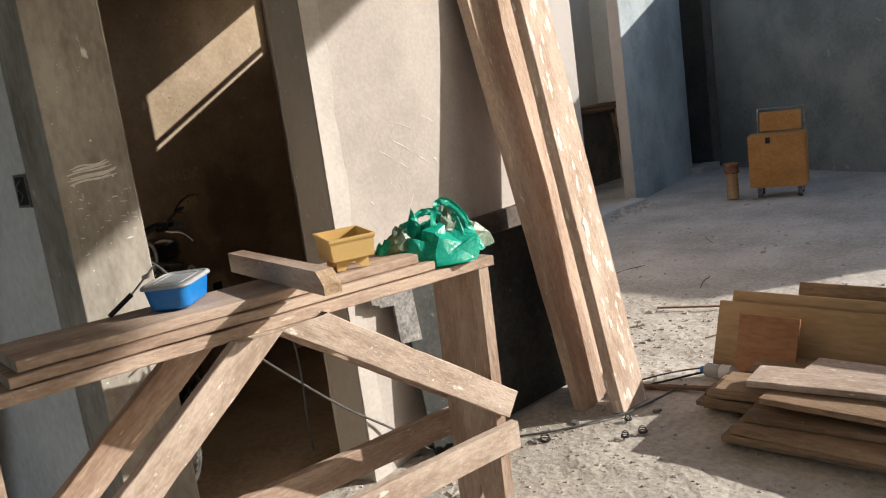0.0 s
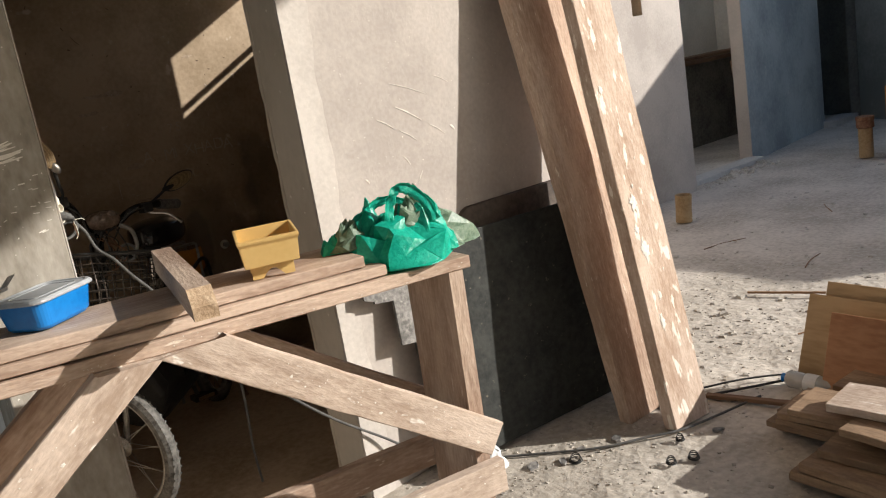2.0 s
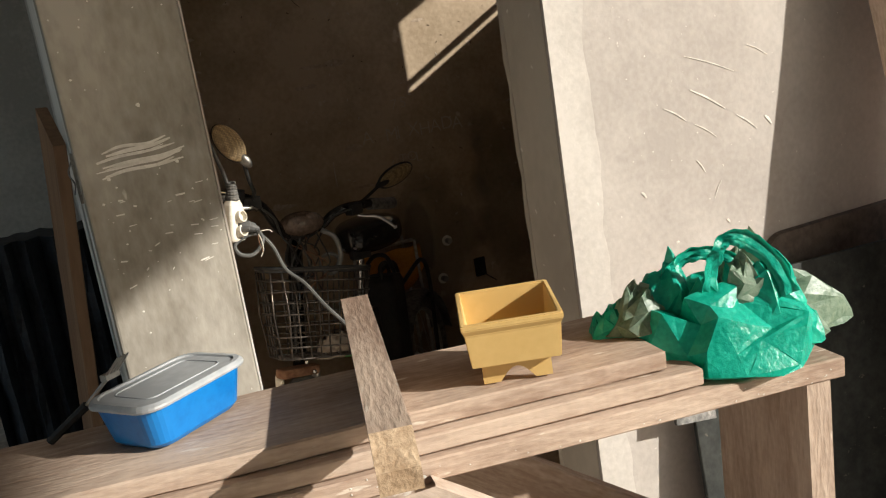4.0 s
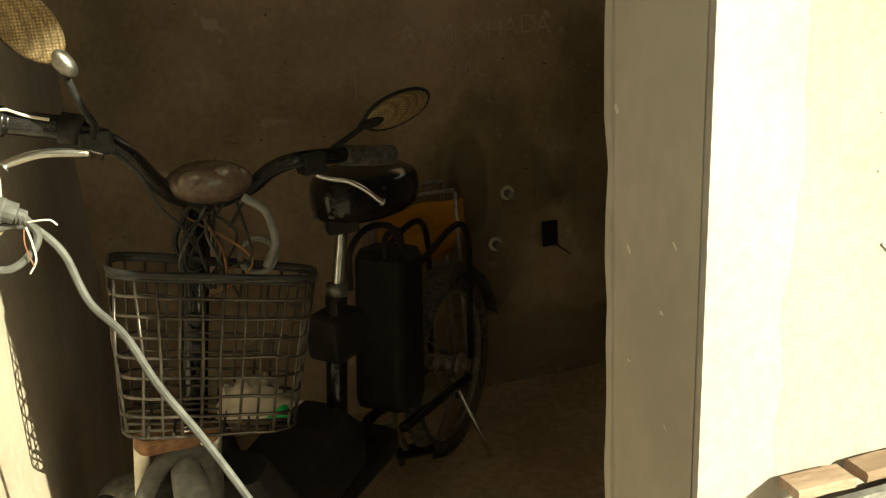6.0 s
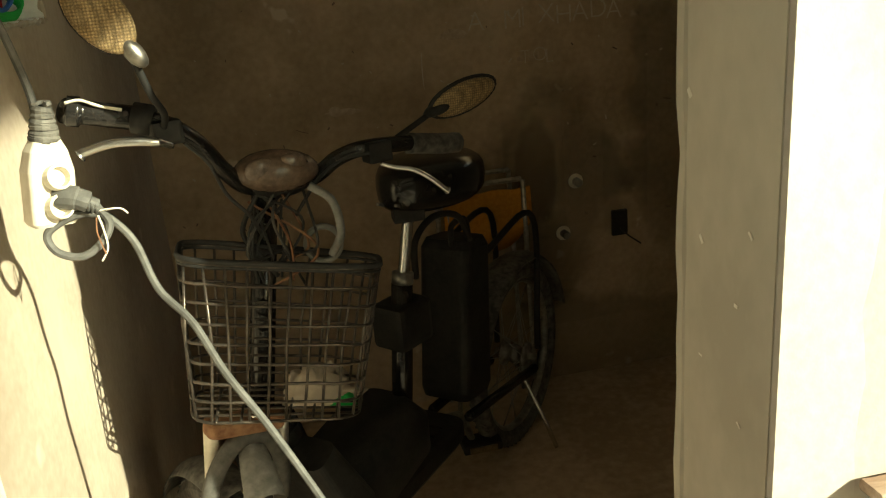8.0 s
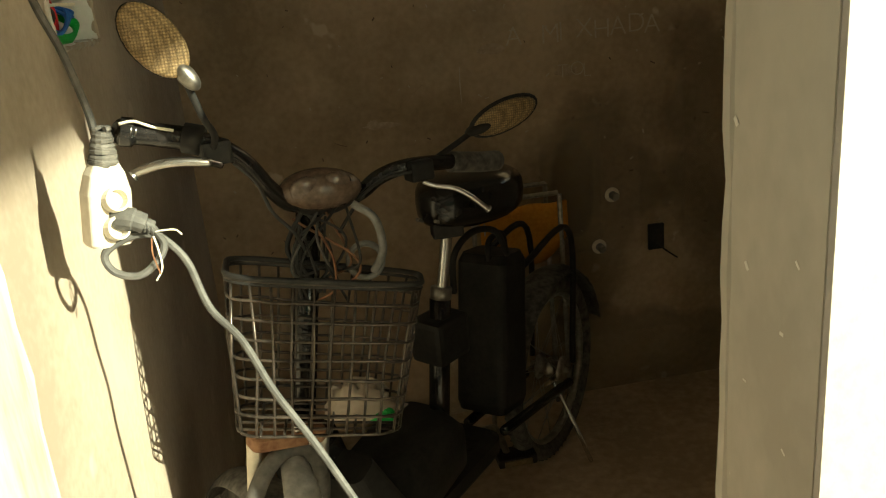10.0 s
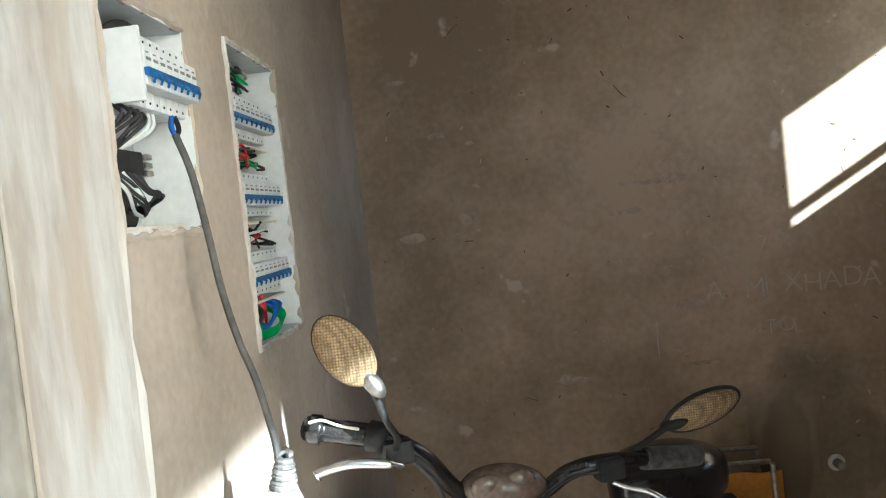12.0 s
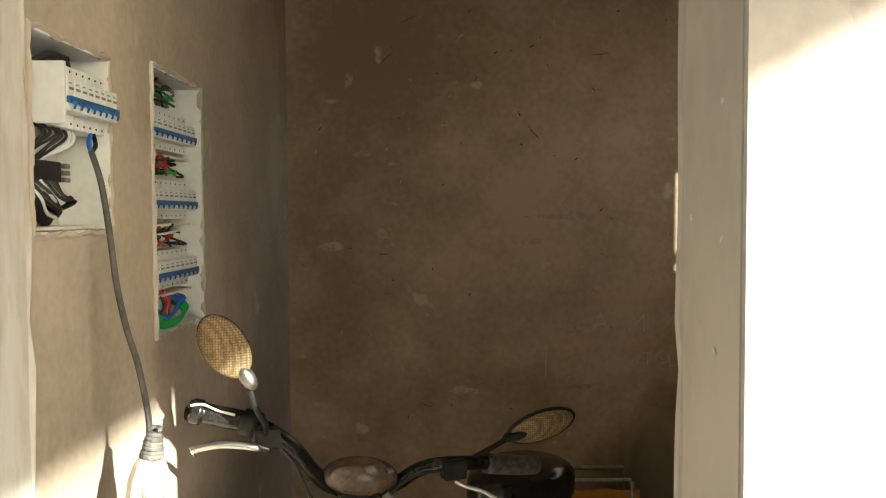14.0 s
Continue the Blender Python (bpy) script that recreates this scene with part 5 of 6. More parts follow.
    for k in range(9):
        box(bm, (0.14 + 0.035 * k, -0.06, 0.309), (0.155 + 0.035 * k, 0.06, 0.314), 0.001)
    bmesh.ops.transform(bm, matrix=body, verts=bm.verts)
    wpart("grip_ribs", bm, "black", dk, smooth=False)
    shield = loft([(0.03, 0.11, 0.02, 0), (0.04, 0.125, 0.02, 0.05), (0.03, 0.10, 0.02, 0.19)])
    bmesh.ops.transform(shield, matrix=body @ Matrix.Translation((0.07, 0, 0.33)) @ Matrix.Rotation(radians(-22), 4, "Y"), verts=shield.verts)
    wpart("leg_shield", shield, "black", bike, smooth=False)
    batt = loft([(0.06, 0.06, 0.02, 0), (0.066, 0.066, 0.025, 0.02), (0.06, 0.064, 0.025, 0.35), (0.05, 0.055, 0.02, 0.37)])
    bmesh.ops.transform(batt, matrix=body @ Matrix.Translation((0.60, 0, 0.30)) @ Matrix.Rotation(radians(8), 4, "Y"), verts=batt.verts)
    bx = wpart("battery_case", batt, "black", bike, smooth=False)
    bm = rod([(0.60, -0.02, 0.66), (0.605, -0.02, 0.705), (0.665, -0.02, 0.705), (0.68, -0.02, 0.66)], 0.007, 8)
    bmesh.ops.transform(bm, matrix=body, verts=bm.verts)
    wpart("carry_handle", bm, "black", bx)
    hull = loft([(0.13, 0.05, 0.04, 0), (0.16, 0.085, 0.05, 0.04), (0.165, 0.09, 0.05, 0.11), (0.14, 0.07, 0.05, 0.16)])
    bmesh.ops.transform(hull, matrix=body @ Matrix.Translation((0.20, -0.01, 0.27)) @ Matrix.Rotation(radians(-10), 4, "Y"), verts=hull.verts)
    wpart("hull", hull, "black", bike, "rounded black body between the wheels", True)
    wpart("seat_bracket", block((-0.045, -0.04, -0.05), (0.05, 0.04, 0.04), 0.012, Matrix.Translation((0.505, 0.905, 0.60)) @ Matrix.Rotation(radians(40), 4, "Z")), "black", bike, smooth=False)
    bm = rod([(0.55, 0.96, 0.66), (0.555, 0.95, 0.74), (0.60, 0.98, 0.775), (0.66, 1.03, 0.755), (0.69, 1.06, 0.69)], 0.007, 8)
    wpart("battery_lead", bm, "bcable", bike)
    post_a, post_b = Vector((0.54, 0.918, 0.80)), Vector((0.518, 0.905, 0.69))
    wpart("seat_post", rod([post_a, post_b, Vector((0.511, 0.902, 0.66))], 0.0115, 14), "chrome", bike, "bright chrome seat post")
    wpart("seat_clamp", rod([Vector((0.518, 0.9045, 0.697)), Vector((0.514, 0.903, 0.675))], 0.021, 14), "steel", bike)
    wpart("seat_tube", rod([Vector((0.513, 0.902, 0.675)), Vector((0.472, 0.89, 0.28))], 0.021, 12), "black_gloss", bike)
    saddle = ellipsoid((0.60, 1.0, 0.85), (0.09, 0.10, 0.0), (0.082, -0.068, 0.0), (0.0, -0.005, 0.056), 32)
    for v in saddle.verts:
        # square shoulders and a flat underside
        k_ = v.co.z - 0.85
        v.co.z = 0.85 + math.copysign(abs(k_ / 0.056) ** 0.6 * 0.056, k_)
    for v in saddle.verts:
        u = (v.co - Vector((0.60, 1.0, 0.85))).dot(Vector((-0.65, -0.76, 0)))
        if u > 0:
            v.co += Vector((0.75, -0.66, 0)) * (-(v.co - Vector((0.60, 1.0, 0))).dot(Vector((0.75, -0.66, 0)))) * min(u * 2.4, 0.3)
    sd = wpart("saddle", saddle, "black_gloss", bike, "wide black glossy saddle")
    wpart("saddle_clamp", block((-0.03, -0.02, -0.015), (0.03, 0.02, 0.015), 0.004, Matrix.Translation((0.542, 0.924, 0.808))), "black", sd, smooth=False)
    for s in (-0.02, 0.02):
        wpart("saddle_rail", rod([Vector((0.50, 0.90, 0.835)) + bn * s, Vector((0.53, 0.94, 0.822)) + bn * s, Vector((0.60, 1.02, 0.84)) + bn * s], 0.0035, 6), "steel", sd)
    # rear rack and stand
    for s in (-0.06, 0.06):
        a = Vector((0.70, 1.2, 0.62)) + bn * s
        wpart("rack_tube", rod([a, a + bd * 0.28, Vector((0.88, 1.41, 0.25)) + bn * s], 0.008, 8), "black", bike)
        wpart("stay", rod([Vector((0.86, 1.40, 0.2)) + bn * s * 1.1, Vector((0.62, 1.10, 0.26)) + bn * s * 0.8], 0.012, 8), "black_gloss", bike)
    wpart("kickstand", rod([(0.86, 1.36, 0.22), (0.90, 1.28, 0.1), (0.93, 1.26, 0.006)], 0.006, 8), "chrome", bike)
    ped = wpart("pedal", block((0.66, 1.17, 0.09), (0.76, 1.23, 0.115), 0.006), "black", bike, smooth=False)
    wpart("pedal_reflector", block((0.675, 1.165, 0.096), (0.745, 1.1705, 0.11)), "amber", ped, smooth=False)
    wpart("crank", rod([(0.69, 1.21, 0.11), (0.66, 1.18, 0.2), (0.62, 1.12, 0.24)], 0.009, 8), "steel", bike)
    # clutter tied inside the basket
    return bike


build_bike()
liner = link("crumpled_wrapper", drape(12.0, 0.06, 0.042, 0.055, (0, 0), 5), "clay_light", smooth=True)
liner.matrix_world = Matrix.Translation((0.325, 0.59, 0.63))
tagged(liner, "crumpled pale wrapper lying in the wire basket", "wrapper")
leaf = link("green_scrap", drape(15.0, 0.022, 0.016, 0.018, (0, 0), 4), "green_wire", smooth=True)
leaf.matrix_world = Matrix.Translation((0.36, 0.565, 0.625))
tagged(leaf, "small green plastic scrap in the wire basket", "scrap")

# ---- chair behind the bicycle ----
ch = thing("folding_chair", Matrix.Translation((0.83, 1.52, -0.0)), "old folding chair with orange cloth seat behind the bicycle", "chair")
seat = bmesh.new()
g = [[seat.verts.new((-0.11 + 0.24 * i / 12, -0.05 + 0.0 * j, 0.672 - 0.165 * j / 6 * (0.55 + 0.45 * math.sin(math.pi * (i / 12) ** 1.4)) + 0.004 * math.sin(i * 1.1))) for j in range(7)] for i in range(13)]
for i in range(12):
    for j in range(6):
        seat.faces.new((g[i][j], g[i + 1][j], g[i + 1][j + 1], g[i][j + 1]))
for v in seat.verts:
    v.co.y += 0.018 * noise.noise(v.co * 14)
ex = bmesh.ops.extrude_face_region(seat, geom=list(seat.faces))
bmesh.ops.translate(seat, vec=(0, 0.012, 0), verts=[v for v in ex["geom"] if isinstance(v, bmesh.types.BMVert)])
bmesh.ops.recalc_face_normals(seat, faces=seat.faces)
part("seat", seat, "orange", ch, "sagging orange cloth", True)
for x, y in ((-0.1, -0.05), (0.11, -0.05), (-0.1, 0.08), (0.11, 0.08)):
    part("leg", rod([(x, y, 0.695), (x + 0.01 * (1 if x > 0 else -1), y + 0.01, 0.0)], 0.007, 8), "steel", ch)
part("crossbar", rod([(-0.1, -0.035, 0.695), (0.11, -0.035, 0.695)], 0.007, 8), "steel", ch)
part("crossbar", rod([(-0.1, 0.08, 0.695), (0.11, 0.08, 0.695)], 0.007, 8), "steel", ch)

# ---- fixtures and marks on the back wall ----
so = thing("wall_socket", Matrix.Translation((1.287, 1.645, 0.478)) @ Matrix.Scale(0.88, 4), "black unfinished wall socket with a loose lead", "socket")
part("plate", block((-0.028, -0.014, -0.045), (0.028, 0.0, 0.045), 0.004), "black", so)
part("lead", rod([(0.0, -0.016, -0.02), (0.03, -0.02, -0.05), (0.075, -0.012, -0.085)], 0.003, 6), "bcable", so)
for x, z in ((1.154, 0.623), (1.11, 0.47)):
    pt = thing("pipe_stub", Matrix.Translation((x, 1.645, z)), "short capped pipe stub in the back wall", "pipe", "pipe stubs in the back wall")
    part("flange", turned([(0.022, 0), (0.022, 0.004), (0.014, 0.006)], Matrix.Rotation(math.pi / 2, 4, "X"), 18), "cream", pt)
    part("cap", turned([(0.012, 0.006), (0.012, 0.03), (0.009, 0.034)], Matrix.Rotation(math.pi / 2, 4, "X"), 18), "steel", pt)


def writing(text, x, z, size):
    t = thing("chalk_writing", Matrix.Translation((x, 1.6443, z)), "faint chalk capitals on the brown plaster wall", "writing", "chalk marks")
    for k, ch_ in enumerate(text):
        if ch_ == " ":
            continue
        cu = bpy.data.curves.new("letter", "FONT")
        cu.body, cu.size, cu.extrude, cu.offset = ch_, size, 0.0004, -0.0012
        ob = new("letter", cu)
        me = bpy.data.meshes.new_from_object(ob.evaluated_get(bpy.context.evaluated_depsgraph_get()))
        bpy.data.objects.remove(ob)
        me.materials.append(M["chalk"])
        o2 = new("letter", me)
        o2.parent = t
        o2.matrix_basis = Matrix.Translation((k * size * 0.66, 0, 0.004 * math.sin(k * 2.1))) @ Matrix.Rotation(math.pi / 2, 4, "X")


writing("75", 1.005, 1.19, 0.06)
writing("A MIXHADA", 0.862, 1.075, 0.075)
writing("TOL", 1.004, 0.975, 0.055)


def streak(name, pts, w, material, label, group, normal=(0, -1, 0)):
    """A thin raised stroke of paint or scrape."""
    bm = bmesh.new()
    p = spline(pts, 5)
    tube(bm, p, [w * (0.35 + 0.65 * math.sin(math.pi * (i + 0.5) / len(p))) for i in range(len(p))], 6, flat=1.0)
    n = Vector(normal)
    o = Vector(pts[0])
    for v in bm.verts:
        d = (v.co - o).dot(n)
        v.co -= n * d * 0.9
    ob = link(name, bm, material)
    return tagged(ob, label, "mark", group)


streak("chalk_stroke", [(0.732, 1.644, 1.035), (0.73, 1.644, 0.985), (0.731, 1.644, 0.937)], 0.0018, "chalk", "thin vertical chalk stroke on the plaster", "chalk marks")
for (x0, z0, x1, z1, w) in ((1.05, 1.254, 1.189, 1.203, 0.0012), (1.058, 1.18, 1.155, 1.124, 0.0022), (0.981, 1.151, 1.04, 1.115, 0.0018), (1.062, 1.104, 1.122, 1.066, 0.0014), (1.186, 1.105, 1.244, 1.065, 0.002), (1.101, 0.928, 1.126, 0.966, 0.0012), (1.058, 1.024, 1.081, 0.993, 0.0018), (1.233, 1.256, 1.293, 1.226, 0.0012), (1.271, 1.089, 1.29, 1.068, 0.004), (0.898, 0.982, 0.911, 0.968, 0.003), (0.78, 0.984, 0.785, 0.977, 0.0025), (1.131, 0.872, 1.14, 0.863, 0.0025)):
    streak("scratch", [(x0, -0.0015, z0), ((x0 + x1) / 2, -0.001, (z0 + z1) / 2 + 0.003), (x1, -0.0015, z1)], w, "paint_smear", "pale scrape in the pier's plaster", "scrapes on the pier")
rnd = random.Random(20)
for k in range(9):
    z = 1.264 - 0.0048 * k + rnd.uniform(-0.002, 0.002)
    x0, x1 = -0.17 + rnd.uniform(0, 0.03), -0.02 - rnd.uniform(0, 0.035)
    streak("paint_stroke", [(x0, -0.0012, z - 0.006), (x0 + (x1 - x0) * 0.3, -0.0012, z + rnd.uniform(-0.003, 0.002)), (x0 + (x1 - x0) * 0.7, -0.0012, z + rnd.uniform(-0.002, 0.003)), (x1, -0.0012, z + 0.007)], rnd.uniform(0.0012, 0.0036), "paint_smear", "white brush stroke on the column", "brush strokes on the column")
rnd = random.Random(21)
for k in range(26):
    x, z = rnd.uniform(-0.16, 0.0), rnd.uniform(1.02, 1.19)
    streak("paint_fleck", [(x, -0.0015, z), (x + rnd.uniform(0.003, 0.016), -0.0015, z + rnd.uniform(-0.002, 0.004))], rnd.uniform(0.0006, 0.002), "paint_smear", "white paint fleck on the column", "paint flecks on the column")
def wall_patch(name, cx, cz, rx, rz, y, material, label, seed):
    """A thin irregular film on the wall with a ragged outline."""
    bm = bmesh.new()
    rim = []
    for k in range(72):
        a = 2 * math.pi * k / 72
        r = 1 + 0.35 * noise.noise((math.cos(a) * 1.3 + seed, math.sin(a) * 1.3, 0)) + 0.14 * noise.noise((math.cos(a) * 5 + seed, math.sin(a) * 5, 2))
        rim.append((cx + rx * r * math.cos(a), cz + rz * r * math.sin(a)))
    bm.faces.new([bm.verts.new((x, y, z)) for x, z in rim])
    ex = bmesh.ops.extrude_face_region(bm, geom=list(bm.faces))
    bmesh.ops.translate(bm, vec=(0, 0.002, 0), verts=[v for v in ex["geom"] if isinstance(v, bmesh.types.BMVert)])
    bmesh.ops.recalc_face_normals(bm, faces=bm.faces)
    return tagged(link(name, bm, material), label, "stain", "stains on the back wall")


def damp(cx, cz, rx, rz, y, label):
    bm = bmesh.new()
    bm.faces.new([bm.verts.new((x, y, z)) for x, z in ((cx - rx, cz - rz), (cx + rx, cz - rz), (cx + rx, cz + rz), (cx - rx, cz + rz))])
    tagged(link("damp_stain", bm, "damp"), label, "stain", "stains on the back wall")


damp(1.08, 0.60, 0.30, 0.42, 1.6436, "dark greenish damp stain on the brown plaster wall")
damp(1.50, 0.78, 0.26, 0.55, 1.6437, "dark damp stain near the wall's corner")
damp(1.20, 0.12, 0.70, 0.2, 1.6438, "dark damp band along the wall's foot")
damp(1.03, 0.66, 0.09, 0.2, 1.6434, "small dark damp blot on the brown plaster wall")
rnd = random.Random(33)
bmc, bmp = bmesh.new(), bmesh.new()
for k in range(190):
    x, z = rnd.uniform(0.03, 1.55), rnd.uniform(0.5, 2.2)
    s = rnd.uniform(0.0018, 0.005)
    m = Matrix.Translation((x, 1.644, z)) @ Matrix.Rotation(rnd.uniform(0, 3), 4, "Y")
    box(bmc if k % 2 else bmp, (-s * rnd.uniform(0.5, 2.2), -0.0012, -s * 0.45), (s, 0.001, s * rnd.uniform(0.2, 0.5)), 0, m)
tagged(link("plaster_chips", bmc, "chip"), "small dark chips and nail holes in the plaster", "chips", kind="stuff")
tagged(link("plaster_scuffs", bmp, "chalk"), "small pale scuffs on the brown plaster", "scuffs", kind="stuff")
for k in range(16):
    wall_patch("plaster_smear", rnd.uniform(0.1, 1.3), rnd.uniform(0.9, 2.0), rnd.uniform(0.008, 0.05), rnd.uniform(0.004, 0.016), 1.6440 - 0.0001 * (k % 5), "scuff", "pale plaster smear on the brown wall", k * 1.7)
for k in range(14):
    x, z, a = rnd.uniform(0.1, 1.45), rnd.uniform(0.8, 2.1), rnd.uniform(-1.2, 1.2)
    d = rnd.uniform(0.015, 0.05)
    streak("scrape", [(x, 1.6445, z), (x + d * 0.5, 1.6445, z + d * a * 0.6), (x + d, 1.6445, z + d * a)], rnd.uniform(0.0008, 0.0018), "chip" if k % 3 else "scuff", "short scrape in the brown plaster", "scrapes on the back wall")
# lighter skim along the pier's edge
bm = bmesh.new()
n = 90
for k in range(n + 1):
    z = -0.02 + 3.05 * k / n
    w = 0.085 + 0.03 * noise.noise((z * 3.1, 3, 0)) + 0.012 * noise.noise((z * 11, 5, 0)) + 0.004 * noise.noise((z * 37, 1, 0))
    bm.verts.new((0.7092, -0.0016, z))
    bm.verts.new((0.709 + w, -0.0016, z))
bm.verts.ensure_lookup_table()
for k in range(n):
    bm.faces.new([bm.verts[2 * k + q] for q in (0, 1, 3, 2)])
ex = bmesh.ops.extrude_face_region(bm, geom=list(bm.faces))
bmesh.ops.translate(bm, vec=(0, 0.0015, 0), verts=[v for v in ex["geom"] if isinstance(v, bmesh.types.BMVert)])
bmesh.ops.recalc_face_normals(bm, faces=bm.faces)
structure("pier_skim", bm, "light_skim", "smoother pale skim coat along the pier's edge", "trim")
# plaster bead along the column's back edge and the broken corner over the boxes
bm = bmesh.new()
n = 60
p = [(0.012 + 0.006 * noise.noise((k * 0.6, 0, 0)), 0.166 + 0.007 * noise.noise((k * 0.45, 4, 0)), 0.0 + 3.0 * k / n) for k in range(n + 1)]
tube(bm, p, [0.012 + 0.006 * noise.noise((k * 0.7, 9, 0)) for k in range(n + 1)], 8)
structure("plaster_bead", bm, "reveal", "rough plaster bead along the column's back edge", "trim")
bm = bmesh.new()
p = [(0.7018 + 0.003 * noise.noise((k * 0.6, 2, 0)), 0.150 + 0.003 * noise.noise((k * 0.45, 6, 0)), 3.0 * k / n) for k in range(n + 1)]
tube(bm, p, [0.009 + 0.004 * noise.noise((k * 0.7, 5, 0)) for k in range(n + 1)], 8)
structure("jamb_bead", bm, "jamb", "rough plaster bead along the pier's back edge", "trim")
bm = bmesh.new()
lo_, hi_ = [[bm.verts.new((x, y, z)) for x, y in ((0.7072, 0.007), (0.698, 0.146), (0.7088, 0.152), (0.7088, 0.007))] for z in (-0.02, CEIL)]
for k in range(4):
    bm.faces.new((lo_[k], lo_[(k + 1) % 4], hi_[(k + 1) % 4], hi_[k]))
bm.faces.new(lo_[::-1])
bm.faces.new(hi_)
bmesh.ops.recalc_face_normals(bm, faces=bm.faces)
structure("jamb_skin", bm, "jamb", "beige plaster reveal of the pier", "trim")
for k in range(16):
    y, z = rnd.uniform(0.03, 0.135), rnd.uniform(0.5, 1.8)
    streak("plaster_fleck", [(0.7066 - 0.066 * y, y, z), (0.7066 - 0.066 * (y + 0.006), y + 0.006, z + rnd.uniform(-0.008, 0.008))], rnd.uniform(0.0015, 0.004), "paint_smear", "pale fleck on the reveal", "flecks on the reveal", (1, 0, 0))

# ---- far yard ----
def build_trolley():
    t = thing("cabinet_trolley", Matrix.Translation((6.55, 0.435, 0.0)) @ Matrix.Rotation(radians(-77), 4, "Z") @ Matrix.Diagonal((1.1, 0.9, 0.9, 1)), "orange-brown box trolley on castors with open lid", "trolley")
    part("box", block((-0.22, -0.17, 0.115), (0.22, 0.17, 0.64), 0.008), "rack_orange", t)
    part("lock", block((-0.08, -0.185, 0.56), (-0.045, -0.17, 0.62), 0.003), "black", t)
    lidm = Matrix.Translation((0.03, 0.165, 0.845)) @ Matrix.Rotation(radians(78), 4, "X")
    part("lid", block((-0.17, -0.2, 0.0), (0.15, 0.0, 0.02), 0.004, lidm), "rack_orange", t)
    part("handle_frame", rod([(-0.16, 0.18, 0.6), (-0.16, 0.18, 0.88), (0.2, 0.18, 0.88), (0.2, 0.18, 0.3)], 0.01, 8, 1), "steel", t)
    for x in (-0.15, 0.16):
        for y in (-0.12, 0.12):
            w = part("castor", turned([(0.05, -0.016), (0.055, -0.01), (0.055, 0.01), (0.05, 0.016)], Matrix.Translation((x, y, 0.056)) @ Matrix.Rotation(math.pi / 2, 4, "Y"), 20), "rubber", t)
            part("fork", block((x - 0.022, y - 0.02, 0.06), (x + 0.022, y + 0.02, 0.115), 0.003), "steel", w)


build_trolley()
t = thing("paint_can", Matrix.Translation((6.45, 0.84, 0)), "tall dusty tube topped with a red-brown can", "can")
part("tube", turned([(0.055, 0), (0.055, 0.24)], None, 20), "ply", t)
part("can", turned([(0.062, 0.24), (0.068, 0.25), (0.066, 0.30), (0.07, 0.31), (0.07, 0.335), (0.06, 0.335)], None, 20), "rust", t)
t = link("card_tube", turned([(0.055, 0), (0.053, 0.09), (0.055, 0.185), (0.047, 0.185), (0.045, 0.05)], None, 20), "ply")
t.matrix_world = Matrix.Translation((4.2, 1.12, 0)) @ Matrix.Rotation(radians(4), 4, "X")
tagged(t, "short pale cardboard tube standing on the floor", "tube")

# bay with a shelf of boards
loose_plank("shelf_board", between((6.2, 2.72, 0.89), (8.7, 2.85, 0.885)), 2.5, 0.3, 0.04, "dark dusty board shelf across the bay", "wood_dark", 61)
loose_plank("shelf_board", between((6.3, 2.78, 0.935), (8.6, 2.9, 0.93)), 2.3, 0.26, 0.03, "dark dusty board lying on the shelf", "wood_dark", 62)
# sheet coloured dark for the shade under the shelf
structure("bay_partition", block((6.2, 2.98, -0.02), (8.7, 3.06, 0.885)), "bay_panel", "panel below the bay's shelf, its shade put into the colour", "panel")
t = thing("step_ladder", Matrix.Translation((7.9, 2.6, 0)), "dark folded step ladder leaning under the shelf", "ladder")
for x in (-0.14, 0.14):
    part("stile", rod([(x, 0, 0), (x * 0.75 + 0.1, 0.2, 0.84)], 0.025, 6), "wood_dark", t)
for k in range(3):
    z = 0.2 + 0.22 * k
    part("rung", rod([(-0.13 + 0.12 * z, 0.24 * z, z), (0.13 + 0.1 * z, 0.24 * z, z)], 0.018, 6), "wood_dark", t)
structure("kerb", block((5.2, 1.70, -0.02), (6.4, 1.86, 0.045), 0.012), "concrete", "broken concrete sill of the bay", "sill")
structure("doorstep", block((8.28, 1.9, -0.02), (8.85, 2.1, 0.06), 0.01), "concrete", "low concrete doorstep", "step")

# ---- lumber pile ----
PD = Vector((-0.06, -1.0, 0)).normalized()
rnd = random.Random(77)
pile = [  # x, y of the near end, z, length, width, thickness, turn
    (1.44, -0.99, 0.0, 1.3, 0.24, 0.045, 0), (1.70, -0.82, 0.0, 1.3, 0.22, 0.04, 2), (1.93, -0.86, 0.0, 1.2, 0.2, 0.04, -2),
    (1.42, -1.03, 0.047, 0.85, 0.21, 0.025, -3), (1.66, -0.84, 0.042, 1.25, 0.2, 0.04, 1), (1.90, -0.9, 0.042, 1.1, 0.2, 0.035, 3),
    (1.47, -1.06, 0.074, 0.7, 0.19, 0.024, 2), (1.62, -0.87, 0.084, 0.95, 0.21, 0.04, 4), (1.86, -0.93, 0.08, 1.1, 0.19, 0.03, 0),
    (1.52, -1.10, 0.126, 0.6, 0.2, 0.022, -4), (1.60, -1.03, 0.15, 0.8, 0.17, 0.024, 5), (1.80, -1.16, 0.126, 1.0, 0.16, 0.028, -3),
]
